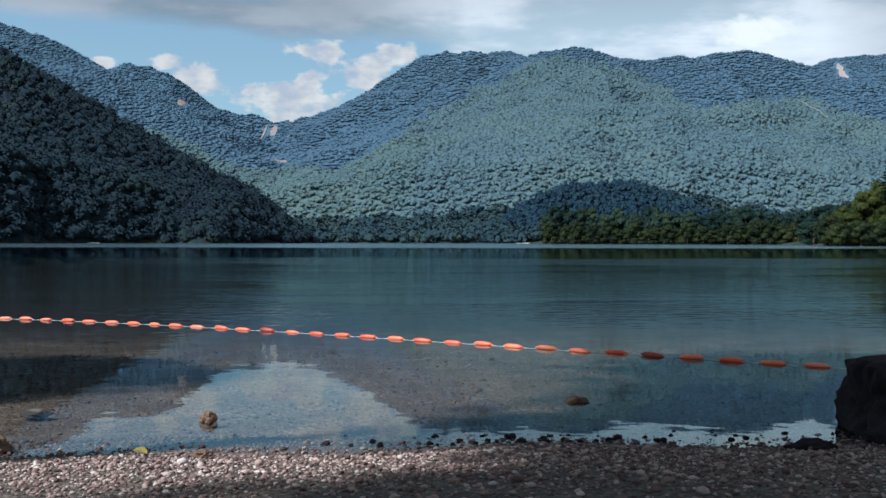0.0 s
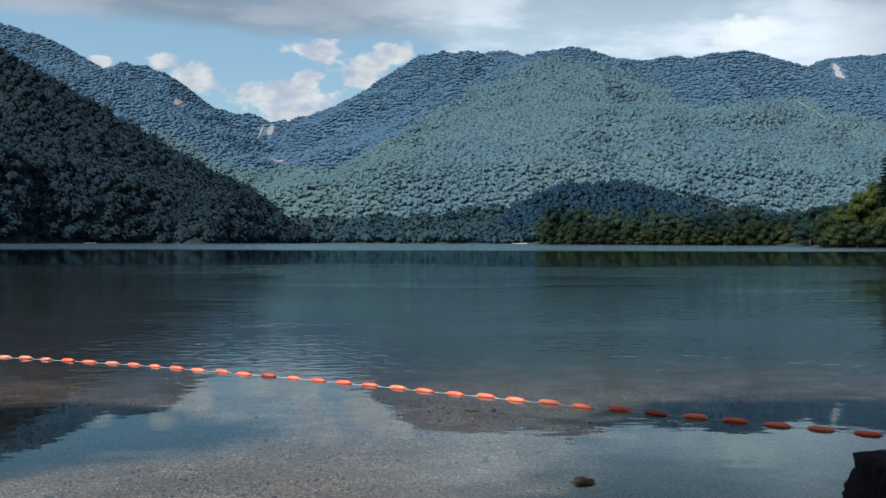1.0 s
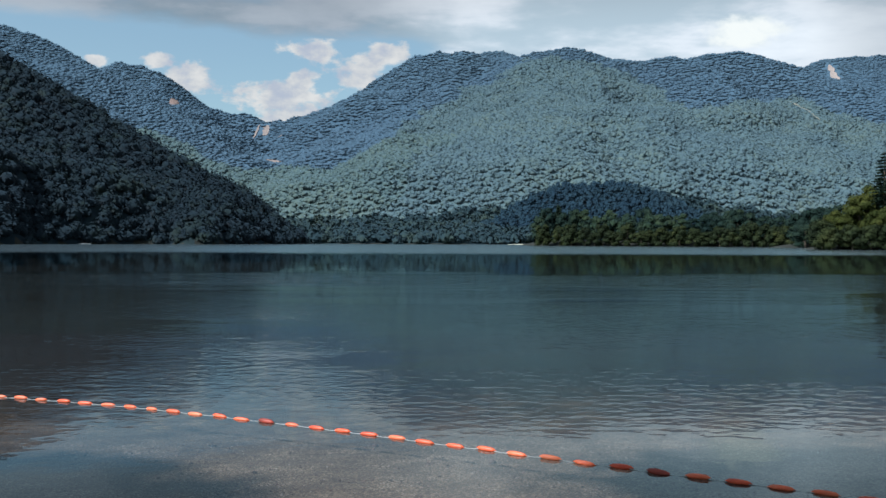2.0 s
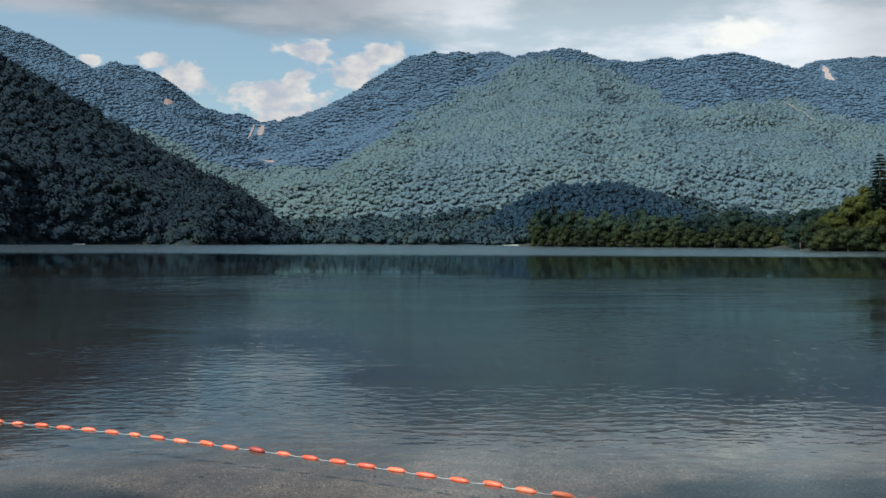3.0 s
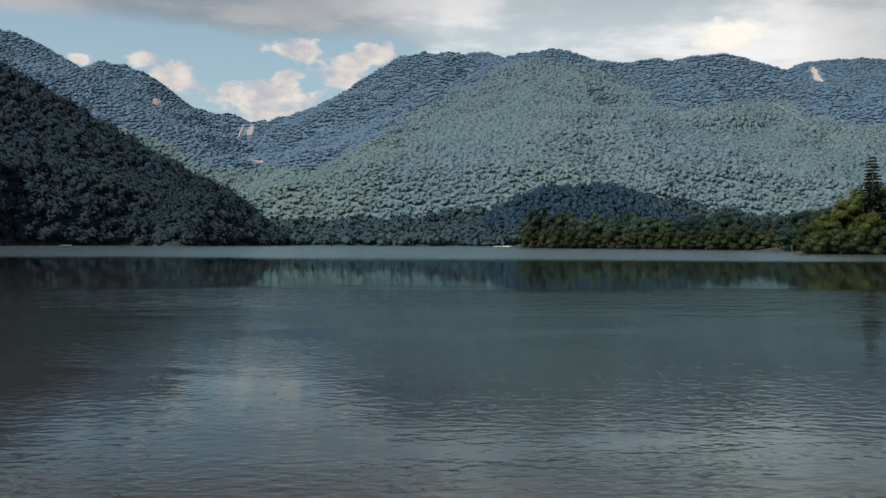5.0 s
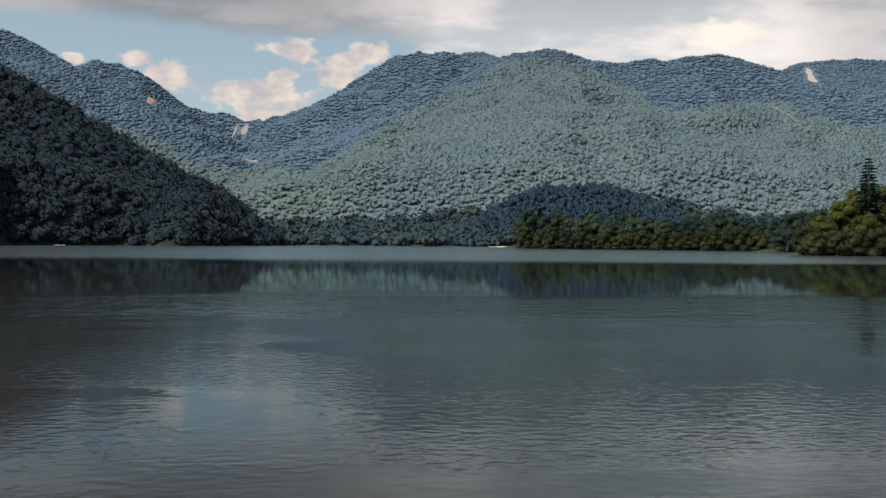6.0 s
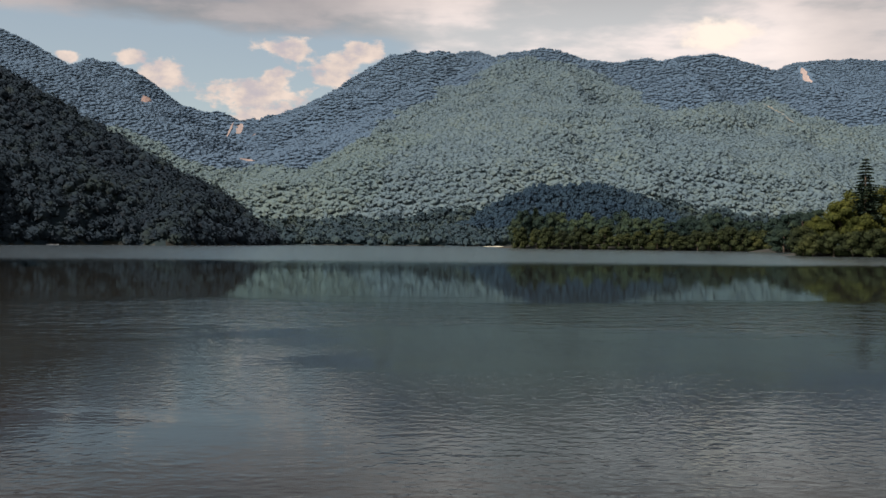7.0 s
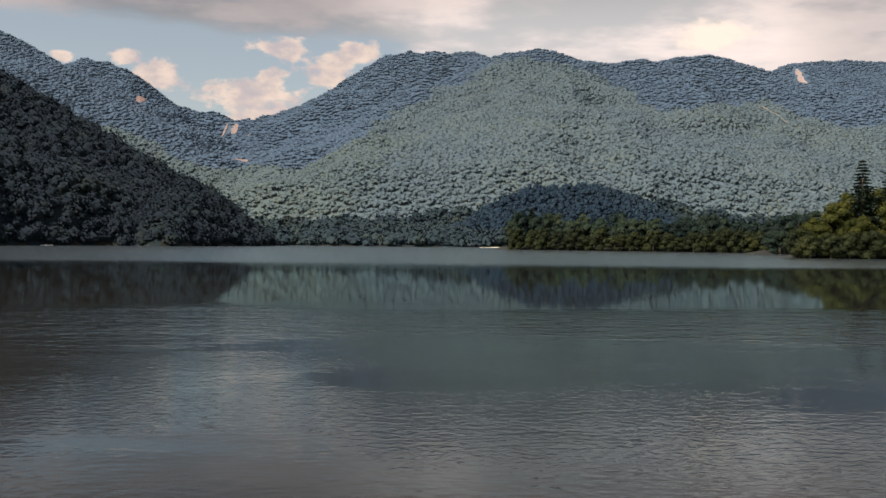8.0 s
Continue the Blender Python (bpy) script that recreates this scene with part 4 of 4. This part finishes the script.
# dark cinders in the shallows
rc = random.Random(5)
for k in range(80):
    x = rc.uniform(-0.9, 3.2)
    y = 6.95 + 0.08 * x + abs(rc.gauss(0, 0.22))
    s_ = rc.uniform(0.010, 0.026)
    rock("cinder", "small dark cinder in the shallows", x, y, max(ground_z(x, y), -0.03) + s_ * 0.5, (s_ * 1.2, s_, s_), M_BOULDER, k * 1.3, 2, 0.4)["group"] = "cinders in the shallows"

# fallen leaf
bm = bmesh.new()
V = [bm.verts.new((0.11 * (k / 8 - 0.5), s_ * 0.035 * math.sin(math.pi * k / 8) ** 0.8, 0.02 * math.sin(math.pi * k / 8) + (0.012 if s_ else 0))) for s_ in (-1, 0, 1) for k in range(9)]
for r_ in range(2):
    for k in range(8):
        if len({V[r_ * 9 + k], V[r_ * 9 + k + 1], V[r_ * 9 + k + 10], V[r_ * 9 + k + 9]}) == 4:
            bm.faces.new((V[r_ * 9 + k], V[r_ * 9 + k + 1], V[r_ * 9 + k + 10], V[r_ * 9 + k + 9]))
leafmat = plain("yellow_leaf", (0.12, 0.085, 0.02), (0.26, 0.20, 0.045), 40.0, 0.6, 0.001)
lf = part("fallen_leaf", bm, leafmat)
lf.modifiers.new("thick", "SOLIDIFY").thickness = 0.002
lf.matrix_basis = Matrix.LocRotScale((-2.06, 6.45, ground_z(-2.06, 6.45) + 0.03), Euler((0.2, 0.1, -0.5)), (1.25, 1.1, 0.8))
tagged(lf, "yellowish fallen leaf lying on the gravel", "leaf")


# ---- across the lake: boats, a hut, a hotel ----
def boat(x, y, turn):
    bm = bmesh.new()
    rows = []
    for k in range(9):
        q = k / 8
        wd = 0.75 * math.sin(math.pi * min(0.5 + 0.5 * (1 - q), 0.93)) if q > 0.4 else 0.75 - 0.12 * (0.4 - q)
        wd = max(wd, 0.03)
        sh = 0.5 + 0.25 * q ** 3
        rows.append([bm.verts.new((q * 4.4 - 2.2, s_ * wd, z)) for s_, z in ((-1.0, sh), (-0.8, 0.05), (0, -0.1), (0.8, 0.05), (1.0, sh), (0.88, sh), (0.66, 0.15), (-0.66, 0.15), (-0.88, sh))])
    for a, b in zip(rows, rows[1:]):
        for k in range(9):
            bm.faces.new((a[k], b[k], b[(k + 1) % 9], a[(k + 1) % 9]))
    bm.faces.new(rows[0]), bm.faces.new(rows[-1][::-1])
    root = tagged(new("rowing_boat"), "small white rowing boat by the far shore", "boat", "boats by the far shore")
    hull = part("hull", bm, M_HULL, root)
    for xx in (-1.0, 0.3):
        bm = bmesh.new()
        bmesh.ops.create_cube(bm, size=1, matrix=Matrix.LocRotScale((xx, 0, 0.36), None, (0.28, 1.25, 0.05)))
        part("thwart", bm, M_BARK, hull, "dark wooden thwart")
    root.matrix_basis = pose(x, y, 0.02, 0, 0, turn)
    return root


def building(name, label, x, y, z, turn, ln, wd, hh, storeys, cols):
    root = tagged(new(name), label, "building")
    bm = bmesh.new()
    bmesh.ops.create_cube(bm, size=1, matrix=Matrix.LocRotScale((0, 0, hh / 2 - 3), None, (ln, wd, hh + 6)))
    wall = part("wall", bm, M_PLASTER, root)
    bm = bmesh.new()
    e = 0.6
    a = [bm.verts.new(p) for p in ((-ln / 2 - e, -wd / 2 - e, hh), (ln / 2 + e, -wd / 2 - e, hh), (ln / 2 + e, wd / 2 + e, hh), (-ln / 2 - e, wd / 2 + e, hh), (-ln / 2 - e, 0, hh + wd * 0.3), (ln / 2 + e, 0, hh + wd * 0.3))]
    for f in ((0, 1, 5, 4), (2, 3, 4, 5), (0, 4, 3), (1, 2, 5), (0, 3, 2, 1)):
        bm.faces.new([a[k] for k in f])
    part("roof", bm, M_ROOF, root, "pale sheet-metal roof")
    glass = M_GLASS
    for s_ in range(storeys):
        for c in range(cols):
            bm = bmesh.new()
            bmesh.ops.create_cube(bm, size=1, matrix=Matrix.LocRotScale(((c + 0.5) / cols * ln - ln / 2, -wd / 2 - 0.02, (s_ + 0.55) * hh / storeys), None, (ln / cols * 0.55, 0.16, hh / storeys * 0.5)))
            part("window", bm, glass, root)
    root.matrix_basis = pose(x, y, z, 0, 0, turn)
    return root


m, t = material("window_glass")
surface(t, t.ramp(t.noise(t.add("ShaderNodeNewGeometry", None).outputs["Position"], 0.5), (0.3, (0.02, 0.025, 0.03)), (0.7, (0.05, 0.06, 0.07))), 0.08)
M_GLASS = m
boat(-0.462 * 640, 640, 12), boat(-0.371 * 690, 690, -8), boat(-0.365 * 690, 690, 20), boat(-0.374 * 694, 694, 35)
for name, label, a, e0, dist, ln, wd, hh, st, cl in [("hotel", "cream hotel with pale roof among the trees", 0.335, 0.053, 1200, 24, 9, 8, 3, 8),
                                                     ("lake_house", "small pale-roofed house in the lakeside trees", -0.176, 0.021, 930, 9, 7, 5, 1, 3)]:
    building(name, label, a * dist, dist, e0 * dist + 1.5 - hh - 5.5, 6, ln, wd, hh, st, cl)
# sandbar off the spit
bm = bmesh.new()
bmesh.ops.create_icosphere(bm, subdivisions=4, radius=1.0)
for v in bm.verts:
    n_ = noise.noise(v.co * 2)
    v.co = Vector((v.co.x * 15 * (1 + 0.2 * n_), v.co.y * 5 * (1 + 0.3 * n_), v.co.z * 0.55))
sb = part("sandbar", bm, M_SAND)
sb.location = (0.094 * 850, 850, 0)
tagged(sb, "low pale sandbar at the mouth of the bay", "sandbar", kind="structure")

# ---- pebbles of the landing ----
rp = np.random.default_rng(12)


def pebble_shape(k):
    v, f = ico(1)
    q = v * (1 + 0.3 * rp.uniform(-1, 1, (len(v), 1)))
    return q * np.array([1.0, rp.uniform(0.55, 0.9), rp.uniform(0.35, 0.6)]), f


PEB = [pebble_shape(k) for k in range(10)]
n = 23000
px = rp.uniform(-4.3, 4.9, n)
py = 3.9 + rp.power(1.6, n) * 3.5
pz = height(px, py)
keep = (pz > -0.035) & (np.abs(px - 0.1) < 0.5 * py + 0.25)
px, py, pz = px[keep], py[keep], pz[keep]
ps = np.exp(rp.normal(math.log(0.0128), 0.34, len(px)))
order = np.argsort(-ps)
px, py, pz, ps = px[order], py[order], pz[order], ps[order]
near = (np.abs(px) < 3.2) & (py > 4.6) & (ps < 0.026)
single = np.where(near)[0][:300]
rest = np.setdiff1d(np.arange(len(px)), single)
S = np.stack([p[0] for p in PEB])[rp.integers(0, 10, len(rest))] * ps[rest, None, None]
ta = rp.uniform(0, 6.28, len(rest))[:, None]
vx = S[:, :, 0] * np.cos(ta) - S[:, :, 1] * np.sin(ta) + px[rest, None]
vy = S[:, :, 0] * np.sin(ta) + S[:, :, 1] * np.cos(ta) + py[rest, None]
vz = S[:, :, 2] + (pz[rest] + ps[rest] * rp.uniform(0.0, 0.5, len(rest)))[:, None]
pv = np.stack([vx.ravel(), vy.ravel(), vz.ravel()], 1)
pf = (PEB[0][1][None] + (np.arange(len(rest)) * 12)[:, None, None]).reshape(-1, 3)
gravel = tagged(new("gravel", mesh_of("gravel", pv, pf, M_PEBBLE)), "grey-brown loose gravel on the shore", "gravel", kind="stuff")
PME = [mesh_of("pebble", [tuple(q) for q in v], [tuple(int(z_) for z_ in q) for q in f], M_PEBBLE) for v, f in PEB]
for k, i in enumerate(single):
    ob = new("pebble", PME[k % 10])
    ob.parent = ground
    ob.matrix_basis = Matrix.LocRotScale((px[i], py[i], pz[i] + ps[i] * 0.45), Euler((rp.uniform(-0.3, 0.3), rp.uniform(-0.3, 0.3), rp.uniform(0, 6.28))), (ps[i],) * 3)

# stones on the bed under the shallow water
nb = 9000
bx_ = rp.uniform(-6.0, 6.5, nb)
by_ = 6.7 + rp.power(0.9, nb) * 9.0
bz_ = height(bx_, by_)
keep = (bz_ < -0.02) & (np.abs(bx_ - 0.1) < 0.5 * by_ + 0.3)
bx_, by_, bz_ = bx_[keep], by_[keep], bz_[keep]
bs_ = np.minimum(np.exp(rp.normal(math.log(0.0125), 0.45, len(bx_))), -bz_ * 0.9 + 0.006)
S = np.stack([p[0] for p in PEB])[rp.integers(0, 10, len(bx_))] * bs_[:, None, None]
ta = rp.uniform(0, 6.28, len(bx_))[:, None]
vx = S[:, :, 0] * np.cos(ta) - S[:, :, 1] * np.sin(ta) + bx_[:, None]
vy = S[:, :, 0] * np.sin(ta) + S[:, :, 1] * np.cos(ta) + by_[:, None]
vz = S[:, :, 2] + (bz_ + bs_ * 0.15)[:, None]
pv = np.stack([vx.ravel(), vy.ravel(), vz.ravel()], 1)
pf = (PEB[0][1][None] + (np.arange(len(bx_)) * 12)[:, None, None]).reshape(-1, 3)
tagged(new("bed_gravel", mesh_of("bed_gravel", pv, pf, M_PEBBLE)), "pale and brown stones lying under clear water", "gravel", kind="stuff")
